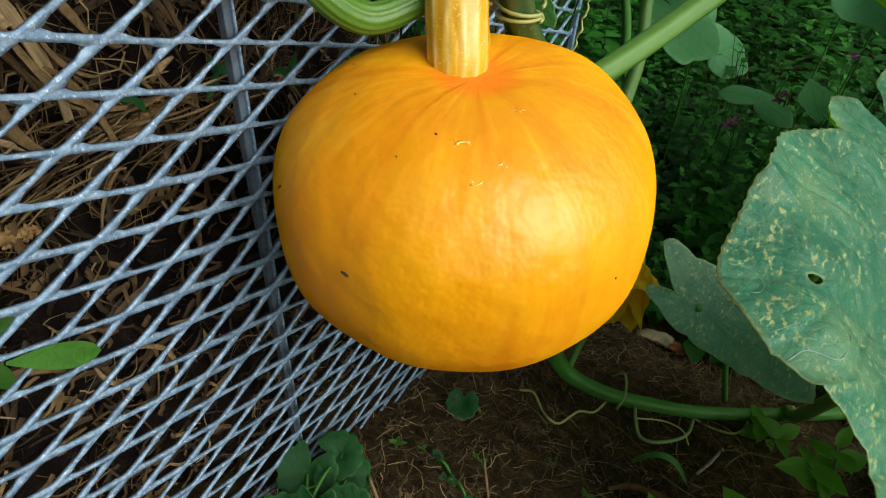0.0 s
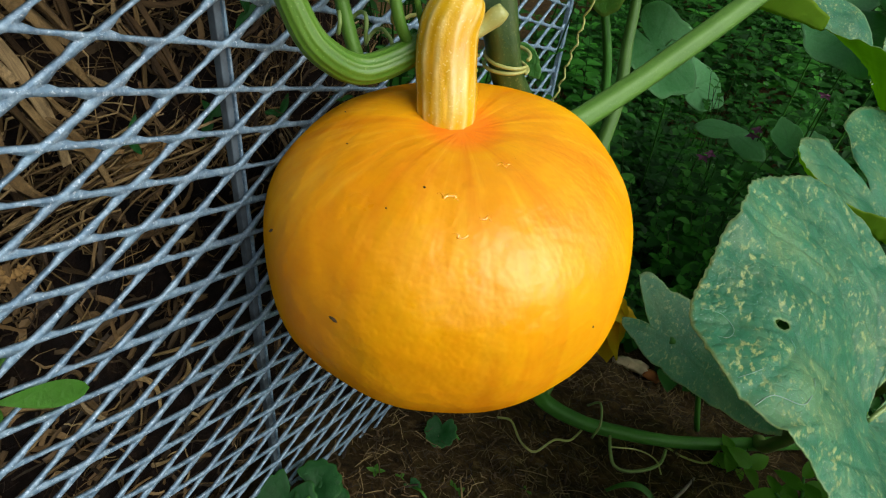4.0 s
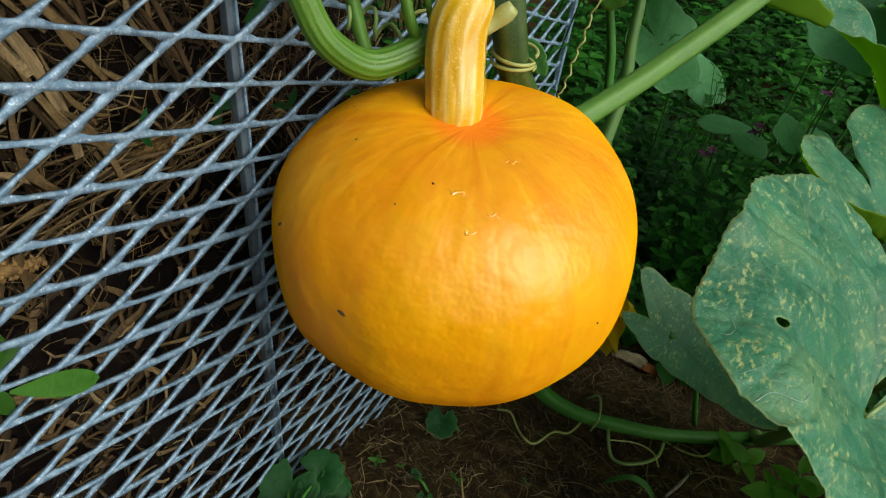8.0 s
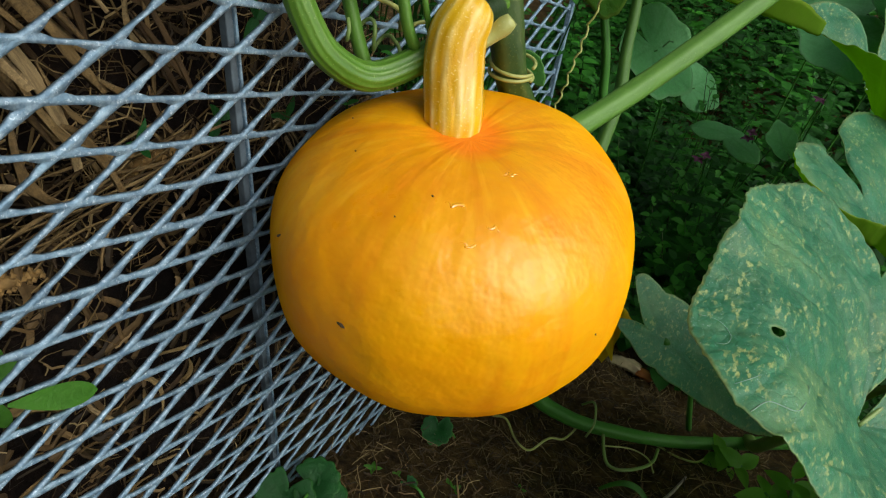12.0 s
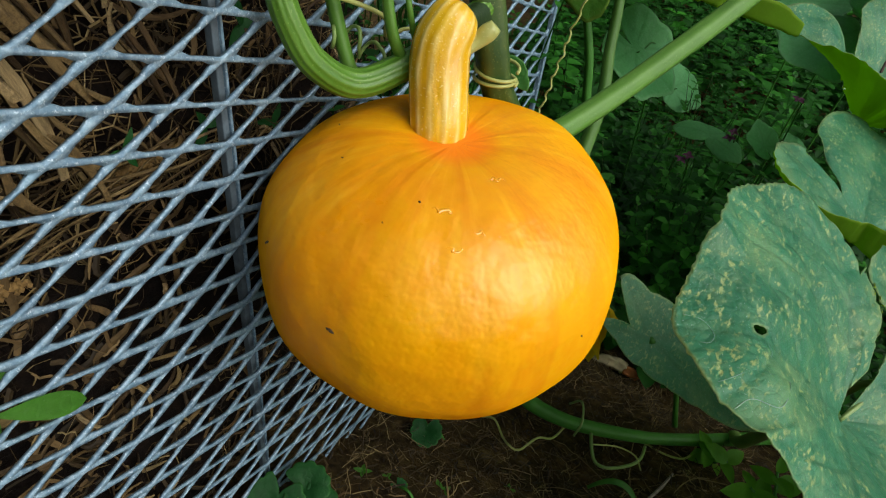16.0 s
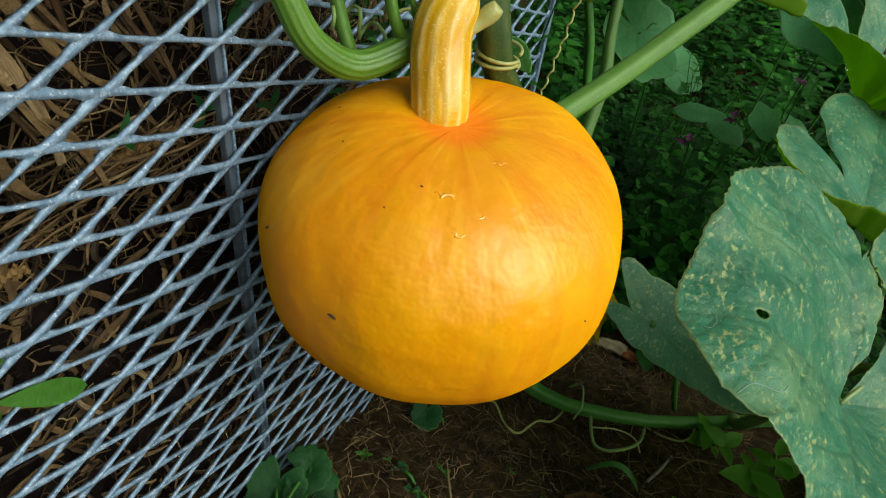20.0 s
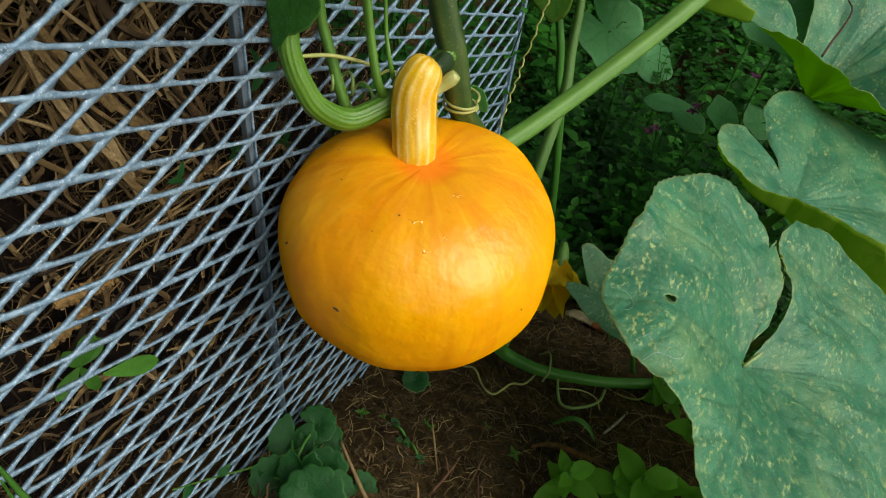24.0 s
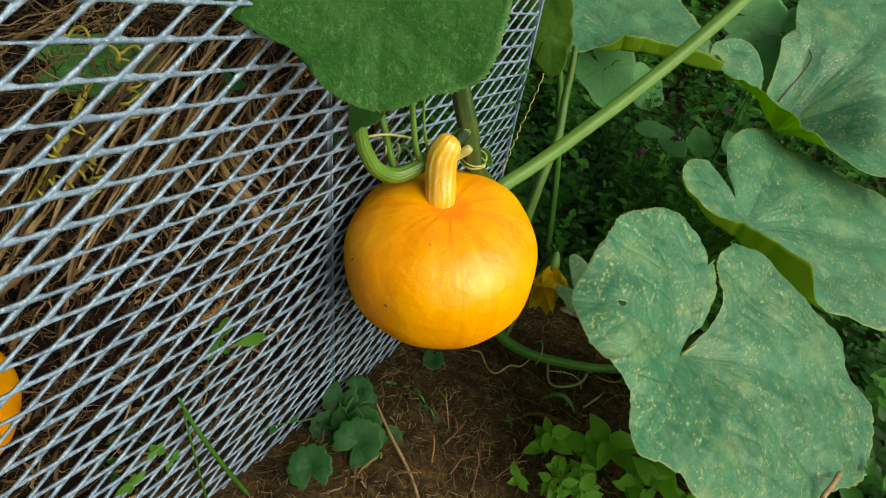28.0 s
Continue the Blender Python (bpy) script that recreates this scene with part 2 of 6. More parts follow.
RIND = pumpkin_material()


def zinc_material():
    m, t, b = mat("galvanised_steel", 0.5, 0.25, 0.4)
    v = coords(t)
    base = ramp(t, noise_tex(t, v, 70, 6, 0.65), [(0.3, (0.095, 0.165, 0.235)), (0.55, (0.15, 0.25, 0.335)), (0.75, (0.235, 0.37, 0.465))])
    cloud = ramp(t, noise_tex(t, v, 240, 5, 0.7), [(0.44, grey(0)), (0.64, grey(0.42))])
    base = mix(t, cloud, base, (0.46, 0.6, 0.7))
    scab = ramp(t, noise_tex(t, v, 520, 4, 0.75), [(0.58, grey(0)), (0.66, grey(0.75))])
    base = mix(t, scab, base, (0.62, 0.74, 0.82))
    t.links.new(base, b.inputs["Base Color"])
    r = ramp(t, noise_tex(t, v, 200, 3), [(0.3, grey(0.38)), (0.7, grey(0.65))])
    t.links.new(r, b.inputs["Roughness"])
    n1 = bump(t, b, noise_tex(t, v, 420, 3, 0.7), 0.0008, 0.8)
    bump(t, b, noise_tex(t, v, 90, 3), 0.001, 0.4, n1)
    return m


ZINC = zinc_material()


def soil_material(name, lo, mid, hi):
    m, t, b = mat(name, 0.95, spec=0.15)
    v = coords(t)
    c = ramp(t, noise_tex(t, v, 60, 8, 0.7), [(0.3, lo), (0.52, mid), (0.75, hi)])
    big = ramp(t, noise_tex(t, v, 6, 3), [(0.3, grey(0.55)), (0.7, grey(1.0))])
    c = mix(t, 1.0, c, big, "MULTIPLY")
    t.links.new(c, b.inputs["Base Color"])
    n1 = bump(t, b, noise_tex(t, v, 130, 6, 0.7), 0.006, 0.9)
    bump(t, b, noise_tex(t, v, 500, 3), 0.0015, 0.6, n1)
    return m


SOIL = soil_material("peaty_soil", (0.016, 0.011, 0.004), (0.07, 0.045, 0.015), (0.2, 0.13, 0.045))
# compost taken down to near black: the shade deep in its gaps is painted in
HEAP_SHADED = soil_material("compost", (0.003, 0.002, 0.0015), (0.01, 0.006, 0.004), (0.035, 0.021, 0.012))


def strand_material(name, stops, rough=0.7):
    m, t, b = mat(name, rough, spec=0.3)
    c = ramp(t, island(t), stops)
    n = ramp(t, noise_tex(t, coords(t), 180, 4), [(0.3, grey(0.6)), (0.7, grey(1.0))])
    t.links.new(mix(t, 1.0, c, n, "MULTIPLY"), b.inputs["Base Color"])
    bump(t, b, noise_tex(t, coords(t), 600, 2), 0.0006, 0.5)
    return m




def dry_blade_material(name, stops):
    """Dead grass and shavings: one tone each, streaked along the blade."""
    m, t, b = mat(name, 0.65, spec=0.3)
    rnd_tone = t.nodes.new("ShaderNodeObjectInfo").outputs["Random"]
    c = ramp(t, rnd_tone, stops)
    v = coords(t, (14, 1, 14))
    lines = ramp(t, noise_tex(t, v, 3, 4, 0.6), [(0.3, grey(0.45)), (0.7, grey(1.0))])
    stain = ramp(t, noise_tex(t, coords(t), 2.5, 3), [(0.35, grey(0.55)), (0.6, grey(1.0))])
    t.links.new(mix(t, 1.0, mix(t, 1.0, c, lines, "MULTIPLY"), stain, "MULTIPLY"), b.inputs["Base Color"])
    bump(t, b, noise_tex(t, v, 4, 3), 0.0006, 0.5)
    return m


DRY_BLADE = dry_blade_material("dry_blade", [(0.0, (0.045, 0.026, 0.01)), (0.35, (0.11, 0.064, 0.024)), (0.65, (0.24, 0.15, 0.055)), (0.88, (0.42, 0.29, 0.115)), (1.0, (0.55, 0.4, 0.2))])
PALE_BLADE = dry_blade_material("pale_dry_blade", [(0.0, (0.08, 0.046, 0.016)), (0.35, (0.19, 0.12, 0.042)), (0.7, (0.33, 0.22, 0.085)), (1.0, (0.55, 0.4, 0.19))])
LITTER = strand_material("brown_litter", [(0.0, (0.015, 0.01, 0.004)), (0.5, (0.055, 0.034, 0.012)), (0.85, (0.14, 0.085, 0.03)), (1.0, (0.3, 0.2, 0.09))])
ROOTS = strand_material("dry_roots", [(0.0, (0.03, 0.02, 0.007)), (0.55, (0.09, 0.06, 0.02)), (0.85, (0.2, 0.14, 0.05)), (1.0, (0.32, 0.24, 0.1))])
FIBRE = strand_material("root_fibre", [(0.0, (0.018, 0.01, 0.004)), (0.45, (0.07, 0.043, 0.014)), (0.8, (0.2, 0.13, 0.045)), (1.0, (0.42, 0.31, 0.14))])


def plain(name, colour, rough=0.6, lo=0.75, scale=90, glow=0.0):
    m, t, b = mat(name, rough, spec=0.35)
    n = ramp(t, noise_tex(t, coords(t), scale, 5), [(0.3, tuple(lo * x for x in colour)), (0.7, colour)])
    t.links.new(n, b.inputs["Base Color"])
    bump(t, b, noise_tex(t, coords(t), scale * 5, 3), 0.0005, 0.5)
    if glow:
        translucent(t, b, n, glow)
    return m


CREAM = plain("cream_scar", (0.26, 0.42, 0.28), 0.6, 0.8, 200)
YELLOW = plain("yellow_petal", (1.0, 0.7, 0.02), 0.5, 0.85, 60, 0.55)
WILTED = plain("wilted_petal", (0.6, 0.52, 0.3), 0.7, 0.5, 70, 0.25)
# steel of the post, its colour darkened for the shadow it stands in
STEEL_SHADED = plain("shaded_steel", (0.1, 0.135, 0.16), 0.6, 0.6, 160)
WILTED_TIP = plain("wilted_tip", (0.4, 0.14, 0.03), 0.7, 0.6, 70)
PURPLE = plain("purple_petal", (0.22, 0.06, 0.16), 0.6, 0.6, 120, 0.3)
HUSK = plain("seed_husk", (0.33, 0.2, 0.065), 0.8, 0.4, 200)
RUST = plain("rusty_stalk", (0.16, 0.075, 0.018), 0.85, 0.35, 140)
STRAW_PALE = plain("pale_straw", (0.42, 0.28, 0.13), 0.6, 0.6, 150)
DEAD = plain("dead_blade", (0.24, 0.155, 0.06), 0.7, 0.5, 120)
TWIG_RED = plain("reddish_twig", (0.19, 0.095, 0.045), 0.8, 0.5, 150)
TWIG = plain("grey_twig", (0.3, 0.25, 0.2), 0.8, 0.5, 150)
SCAR = plain("brown_scar", (0.08, 0.05, 0.03), 0.8, 0.5, 200)
SAP, _st, _sb = mat("clear_sap", 0.05, spec=0.9)
_sb.inputs["Base Color"].default_value = (0.88, 0.36, 0.006, 1)
_sb.inputs["Coat Weight"].default_value = 0.8
_sb.inputs["Coat Roughness"].default_value = 0.03


# ---------------------------------------------------------------- mesh helpers
def link(name, verts, faces, material, parent=None, label="", smooth=True, colour=None, vector=None):
    me = bpy.data.meshes.new(name)
    me.from_pydata([tuple(v) for v in verts], [], faces)
    for m in material if isinstance(material, (list, tuple)) else (material,):
        me.materials.append(m)
    if smooth:
        me.polygons.foreach_set("use_smooth", [True] * len(me.polygons))
    if colour is not None:
        a = me.color_attributes.new("veins", "FLOAT_COLOR", "POINT")
        flat = np.ones((len(verts), 4), np.float32)
        flat[:, : len(colour[0])] = colour
        a.data.foreach_set("color", flat.ravel())
    if vector is not None:
        a = me.attributes.new("polar", "FLOAT_VECTOR", "POINT")
        a.data.foreach_set("vector", np.asarray(vector, np.float32).ravel())
    me.update()
    ob = new(name, me)
    if parent:
        ob.parent = parent
    if label:
        ob["label"] = label
    return ob


def thing(name, at, label, category, group="", kind=""):
    e = new(name)
    e.empty_display_size = 0.02
    e.location = at
    bpy.context.view_layer.update()
    return tagged(e, label, category, group, kind)


def adopt(ob, parent):
    """Hangs a mesh built in world places under a thing, and leaves it where it is."""
    ob.parent = parent
    off = parent.location.copy()
    if parent.parent:
        off += parent.parent.location
    ob.location = -off
    return ob


def smooth_line(points, step=0.006):
    """A Catmull-Rom line through the points, in even small steps."""
    p = [np.array(q, float) for q in points]
    p = [2 * p[0] - p[1], *p, 2 * p[-1] - p[-2]]
    out = []
    for a, b, c, d in zip(p, p[1:], p[2:], p[3:]):
        n = max(2, int(np.linalg.norm(c[:3] - b[:3]) / step))
        for k in range(n):
            t = k / n
            out.append(0.5 * (2 * b + (c - a) * t + (2 * a - 5 * b + 4 * c - d) * t * t + (3 * b - a - 3 * c + d) * t**3))
    out.append(p[-2])
    return np.array(out)


def tube(points, sides=14, ribs=0, depth=0.0, step=0.006, rough=0.0, twist=0.0, caps=True):
    """A tube along points of (x, y, z, radius), with lengthwise ribs. Returns verts, faces and rib colours."""
    line = smooth_line(points, step)
    pos, rad = line[:, :3], line[:, 3]
    tan = np.gradient(pos, axis=0)
    tan /= np.linalg.norm(tan, axis=1)[:, None]
    ref = np.array((0.0, 0.0, 1.0)) if abs(tan[0][2]) < 0.8 else np.array((1.0, 0.0, 0.0))
    u = np.cross(tan[0], ref)
    u /= np.linalg.norm(u)
    verts, cols = [], []
    for i, (c, r, t) in enumerate(zip(pos, rad, tan)):
        u = u - t * (u @ t)
        u /= np.linalg.norm(u)
        v = np.cross(t, u)
        for k in range(sides):
            a = 2 * math.pi * k / sides + twist * i
            w = math.cos(ribs * (a - twist * i) + 0.7) if ribs else 0.0
            rr = r * (1 + depth * w)
            if rough:
                rr *= 1 + rough * noise.noise(Vector(c) * 90 + Vector((k * 0.9, 0, 0)))
            verts.append(c + rr * (math.cos(a) * u + math.sin(a) * v))
            cols.append((max(0.0, w) if ribs else 0.0, 0.0, 0.0))
    n = len(pos)
    faces = [(i * sides + k, i * sides + (k + 1) % sides, (i + 1) * sides + (k + 1) % sides, (i + 1) * sides + k) for i in range(n - 1) for k in range(sides)]
    if caps:
        faces += [tuple(range(sides))[::-1], tuple(range((n - 1) * sides, n * sides))]
    return verts, faces, cols


def stem(name, points, material, parent, label="", **shape):
    v, f, c = tube(points, **shape)
    ob = link(name, v, f, material, None, label, colour=c)
    return adopt(ob, parent)


def frame_of(u, n):
    n = Vector(n).normalized()
    u = Vector(u)
    u = (u - n * u.dot(n)).normalized()
    return u, n.cross(u), n


def inside(x, y, outline):
    """Is the place within the outline?"""
    hit = False
    for (x0, y0), (x1, y1) in zip(outline, outline[1:] + outline[:1]):
        if (y0 > y) != (y1 > y) and x < x0 + (y - y0) * (x1 - x0) / (y1 - y0):
            hit = not hit
    return hit


def nearest(x, y, a, b):
    """The place on the line from a to b that is nearest."""
    dx, dy = b[0] - a[0], b[1] - a[1]
    k = max(0.0, min(1.0, ((x - a[0]) * dx + (y - a[1]) * dy) / max(1e-12, dx * dx + dy * dy)))
    return a[0] + k * dx, a[1] + k * dy


def blade(name, at, u, n, outline, material, parent, label="", veins=(), funnel=0.02, bulge=0.006, wave=0.004, curl=(), droop=0.0, seed=0, sectors=180, rings=14, teeth=0.012, thick=0.0007, reach=0.12, flap=(), flap_dir=(0, -0.4, 0.9), rise=0.0, cup=0.0, cut=(), heart=(0.0, 0.0)):
    """A lobed leaf round the place where its stalk joins. outline: (degrees, radius) from u towards n x u. curl: (from, to, height)
    turns the rim up between two angles. funnel: how deep the middle lies under the rim. flap: (degrees, width) of a rim strip
    folded up along flap_dir; with rise and cup that side is a straight wall instead. cut: outlines of gaps, in metres along u and n x u.
    heart: how far the stalk joins off the middle of the outline."""
    u, v, n = frame_of(u, n)
    at = Vector(at)
    ang = np.array([a for a, _ in outline], float)
    rad = np.array([r for _, r in outline], float)
    ang, rad = np.r_[ang - 360, ang, ang + 360], np.r_[rad, rad, rad]
    rnd = random.Random(seed)
    big = float(np.max(rad))
    pull = u * heart[0] + v * heart[1]
    verts, cols = [at - n * funnel + pull], [(0.6, 0, 0)]
    fold_a, fold_h, fold_d = [a for a, _ in flap], [h for _, h in flap], Vector(flap_dir).normalized()
    va = sorted(a % 360 for a in veins)
    off = Vector((seed * 3.1, seed * 1.7, 0))
    edge, flat = [], [(0.0, 0.0)]
    for k in range(sectors):
        th = 360 * k / sectors
        r = float(np.interp(th, ang, rad))
        edge.append(r * (1 - teeth * abs(((th * 0.31 + seed) % 1) - 0.5) * 2 + 0.02 * noise.noise(Vector((th * 0.09, seed, 0)))))
    for ring in range(1, rings + 1):
        rho = (ring / rings) ** 0.85
        for k in range(sectors):
            th = 360 * k / sectors
            strip = float(np.interp(th, fold_a, fold_h, period=360)) if flap else 0.0
            share = 1 - 0.25 * min(1.0, strip / 0.012) if not rise else 1.0
            r = edge[k] * min(1.0, rho / share)
            d = u * math.cos(radians(th)) + v * math.sin(radians(th))
            lift = -funnel * max(0.0, 1 - r / reach) ** 1.6 - droop * (r / big) ** 2
            vein = 0.0
            if va:
                gap = min(abs((th - a + 180) % 360 - 180) for a in va)
                arc = radians(gap) * r
                vein = max(0.0, 1 - arc / (0.0024 + 0.002 * (1 - rho)))
                lift += bulge * (min(1.0, arc / 0.03) - 0.5) * min(1.0, r / 0.06) * (1 - 0.4 * rho)
                # side veins that leave the main ones at a slant
                side = ((r - arc * 0.9) / 0.034 + seed * 0.37) % 1.0
                s = abs(side - 0.5) * 2
                lift -= bulge * 0.35 * max(0.0, 1 - (1 - s) * 5) * min(1.0, r / 0.05)
                vein = max(vein, 0.35 * max(0.0, 1 - (1 - s) * 7))
            p = at + d * r
            lift += wave * noise.noise(p * 22 + off) + wave * 2.2 * rho**3 * noise.noise(p * 13 + off * 2) + wave * 0.35 * noise.noise(p * 70 + off)
            inward = 0.0
            for a0, a1, h in curl:
                w = (th - a0) % 360
                span = (a1 - a0) % 360
                if w < span:
                    side = math.sin(math.pi * w / span) ** 0.5
                    k2 = max(0.0, (rho - 0.72) / 0.28)
                    lift += h * side * k2**1.5
                    inward += max(0.0, 0.5 * h * side * k2)
            if cup:
                near = min(1.0, strip / 0.11)
                lift += near * (rise * rho - cup * (1 - rho)) - (1 - near) * cup * max(0.0, 1 - r / 0.14) ** 1.4
            turned = fold_d * strip * max(0.0, (rho - share) / max(1e-6, 1 - share)) if strip > 1e-4 and not rise else Vector((0, 0, 0))
            near_heart = pull * (1 - rho)
            flat.append(((p + near_heart - at).dot(u), (p + near_heart - at).dot(v)))
            verts.append(p + near_heart - d * inward + n * lift + turned)
            cols.append((vein, 0.7 if ring == rings else 0.0, 0))
    gone = []
    faces = [(0, 1 + k, 1 + (k + 1) % sectors) for k in range(sectors)]
    for ring in range(rings - 1):
        a, b = 1 + ring * sectors, 1 + (ring + 1) * sectors
        for k in range(sectors):
            quad = (a + k, b + k, b + (k + 1) % sectors, a + (k + 1) % sectors)
            if cut:
                cx, cy = sum(flat[q][0] for q in quad) / 4, sum(flat[q][1] for q in quad) / 4
                if any(inside(cx, cy, c) for c in cut):
                    gone.append(quad)
                    continue
            faces.append(quad)
    if cut:
        # the corners along a gap move on to its outline
        kept = {q for f in faces for q in f}
        for q in {q for f in gone for q in f} & kept:
            x, y = flat[q]
            nx, ny = min((nearest(x, y, *e) for c in cut for e in zip(c, c[1:] + c[:1])), key=lambda e: (e[0] - x) ** 2 + (e[1] - y) ** 2)
            verts[q] = verts[q] + u * (nx - x) + v * (ny - y)
            cols[q] = (0.0, 0.7, 0)
    ob = link(name, verts, faces, [material, LEAF_UNDER], None, label, colour=cols)
    s = ob.modifiers.new("thickness", "SOLIDIFY")
    s.thickness, s.offset, s.material_offset, s.material_offset_rim = thick, -1, 1, 0
    return adopt(ob, parent) if parent else ob


def small_leaf(length, width, seed=0, fold=0.25, curve=0.3, teeth=0, rows=8, cols=4, power=0.8, blunt=0.85):
    """A pointed oval leaf from its stalk along +y, upper side +z: verts, faces, colours."""
    v, c = [], []
    for i in range(rows + 1):
        t = i / rows
        w = width * 0.5 * math.sin(math.pi * min(1.0, t * 0.96 + 0.04) ** power) ** blunt
        if teeth:
            w *= 1 - 0.1 * (i % 2)
        for j in range(cols + 1):
            s = 2 * j / cols - 1
            v.append((s * w, t * length, fold * abs(s) * w - curve * length * t * t + 0.06 * width * noise.noise(Vector((s * 2, t * 4, seed)))))
            c.append((0.5 if j == cols // 2 else 0.0, 0, 0))
    f = [(i * (cols + 1) + j, i * (cols + 1) + j + 1, (i + 1) * (cols + 1) + j + 1, (i + 1) * (cols + 1) + j) for i in range(rows) for j in range(cols)]
    return v, f, c


def placed(verts, m):
    return [m @ Vector(p) for p in verts]


def aim(at, direction, up=(0, 0, 1), scale=1.0):
    """A frame at a place, +y along direction, +z as near up as may be."""
    y = Vector(direction).normalized()
    z = Vector(up)
    z = (z - y * z.dot(y)).normalized()
    x = y.cross(z)
    m = Matrix((x, y, z)).transposed().to_4x4() @ Matrix.Scale(scale, 4)
    m.translation = at
    return m


# ---------------------------------------------------------------- ground: a bank that falls away along +y
def ground_z(x, y):
    base = 0.465 - 0.40 * y
    if y > 1.1:
        base = 0.025 * math.exp(-(y - 1.1) / 0.0625 * 1.0)
    if y < -0.9:
        base = 0.825 + 0.04 * (1 - math.exp((y + 0.9) / 0.1))
    return base


def ground_height(x, y):
    p = Vector((x, y, 0))
    near = 1.0 if abs(x) < 3 and -2 < y < 3 else 0.3
    return ground_z(x, y) + near * (0.022 * noise.noise(p * 5) + 0.01 * noise.noise(p * 17) + 0.005 * noise.noise(p * 45))


def axis(lo, hi, step, far):
    inner = list(np.arange(lo, hi + 1e-6, step))
    out, d = [], step
    x = 0.0
    while x < far:
        d *= 1.35
        x += d
        out.append(x)
    return [lo - o for o in reversed(out)] + inner + [hi + o for o in out]


def make_ground():
    xs, ys = axis(-0.4, 1.0, 0.0125, 400), axis(-0.5, 1.2, 0.0125, 400)
    v = [(x, y, ground_height(x, y)) for y in ys for x in xs]
    n = len(xs)
    f = [(j * n + i, j * n + i + 1, (j + 1) * n + i + 1, (j + 1) * n + i) for j in range(len(ys) - 1) for i in range(n - 1)]
    tagged(link("ground", v, f, SOIL), "dark brown peaty garden soil with dry roots and litter", "ground", kind="structure")


make_ground()


def make_shade_hedge():
    """An unseen tall hedge, added to keep sky light off from behind the bin, beyond the herbs and behind the path;
    towards +x it lies open.
    """
    pts = [(1.6, -4.3, 2.8), (-0.8, -4.2, 3.4), (-2.5, -2.6, 4.4), (-3.0, 0.0, 4.6), (-2.8, 2.6, 4.2), (-1.2, 4.6, 3.0), (1.0, 5.2, 2.6), (3.4, 5.2, 2.6)]
    line = smooth_line([(x, y, h, 0.0) for x, y, h in pts], 0.12)
    shares = [k / 23 for k in range(24)]
    v = []
    for x, y, tall, _ in line:
        for share in shares:
            h = share * tall
            p = Vector((x, y, h))
            d = Vector((x, y, 0)).normalized()
            v.append(p + d * (0.25 * noise.noise(p * 1.7) + 0.12 * noise.noise(p * 5) + 0.1 * h) + Vector((0, 0, ground_z(x, y) - 0.1 + 0.1 * noise.noise(p * 3))))
    n = len(shares)
    f = [(i * n + k, i * n + k + 1, (i + 1) * n + k + 1, (i + 1) * n + k) for i in range(len(line) - 1) for k in range(n - 1)]
    ob = link("shade_hedge", v, f, SHADE_HEDGE)
    s = ob.modifiers.new("depth", "SOLIDIFY")
    s.thickness = 0.5
    tagged(ob, "unseen dark green hedge added to keep sky light off", "hedge", kind="structure")


make_shade_hedge()


# ---------------------------------------------------------------- compost bin: expanded metal sheet, angle post, corner bar
LWD, SWD, NODE_Z = 0.0605, 0.02265, 0.8346
FENCE_Y0, FENCE_Y1, FENCE_Z0, FENCE_Z1 = -0.75, 0.492, 0.1, 1.25


def sheet_x(y, z):
    """The sheet gives a little where the pumpkin leans on it."""
    return -0.008 * math.exp(-(((y - 0.12) / 0.09) ** 2 + ((z - 0.73) / 0.09) ** 2))


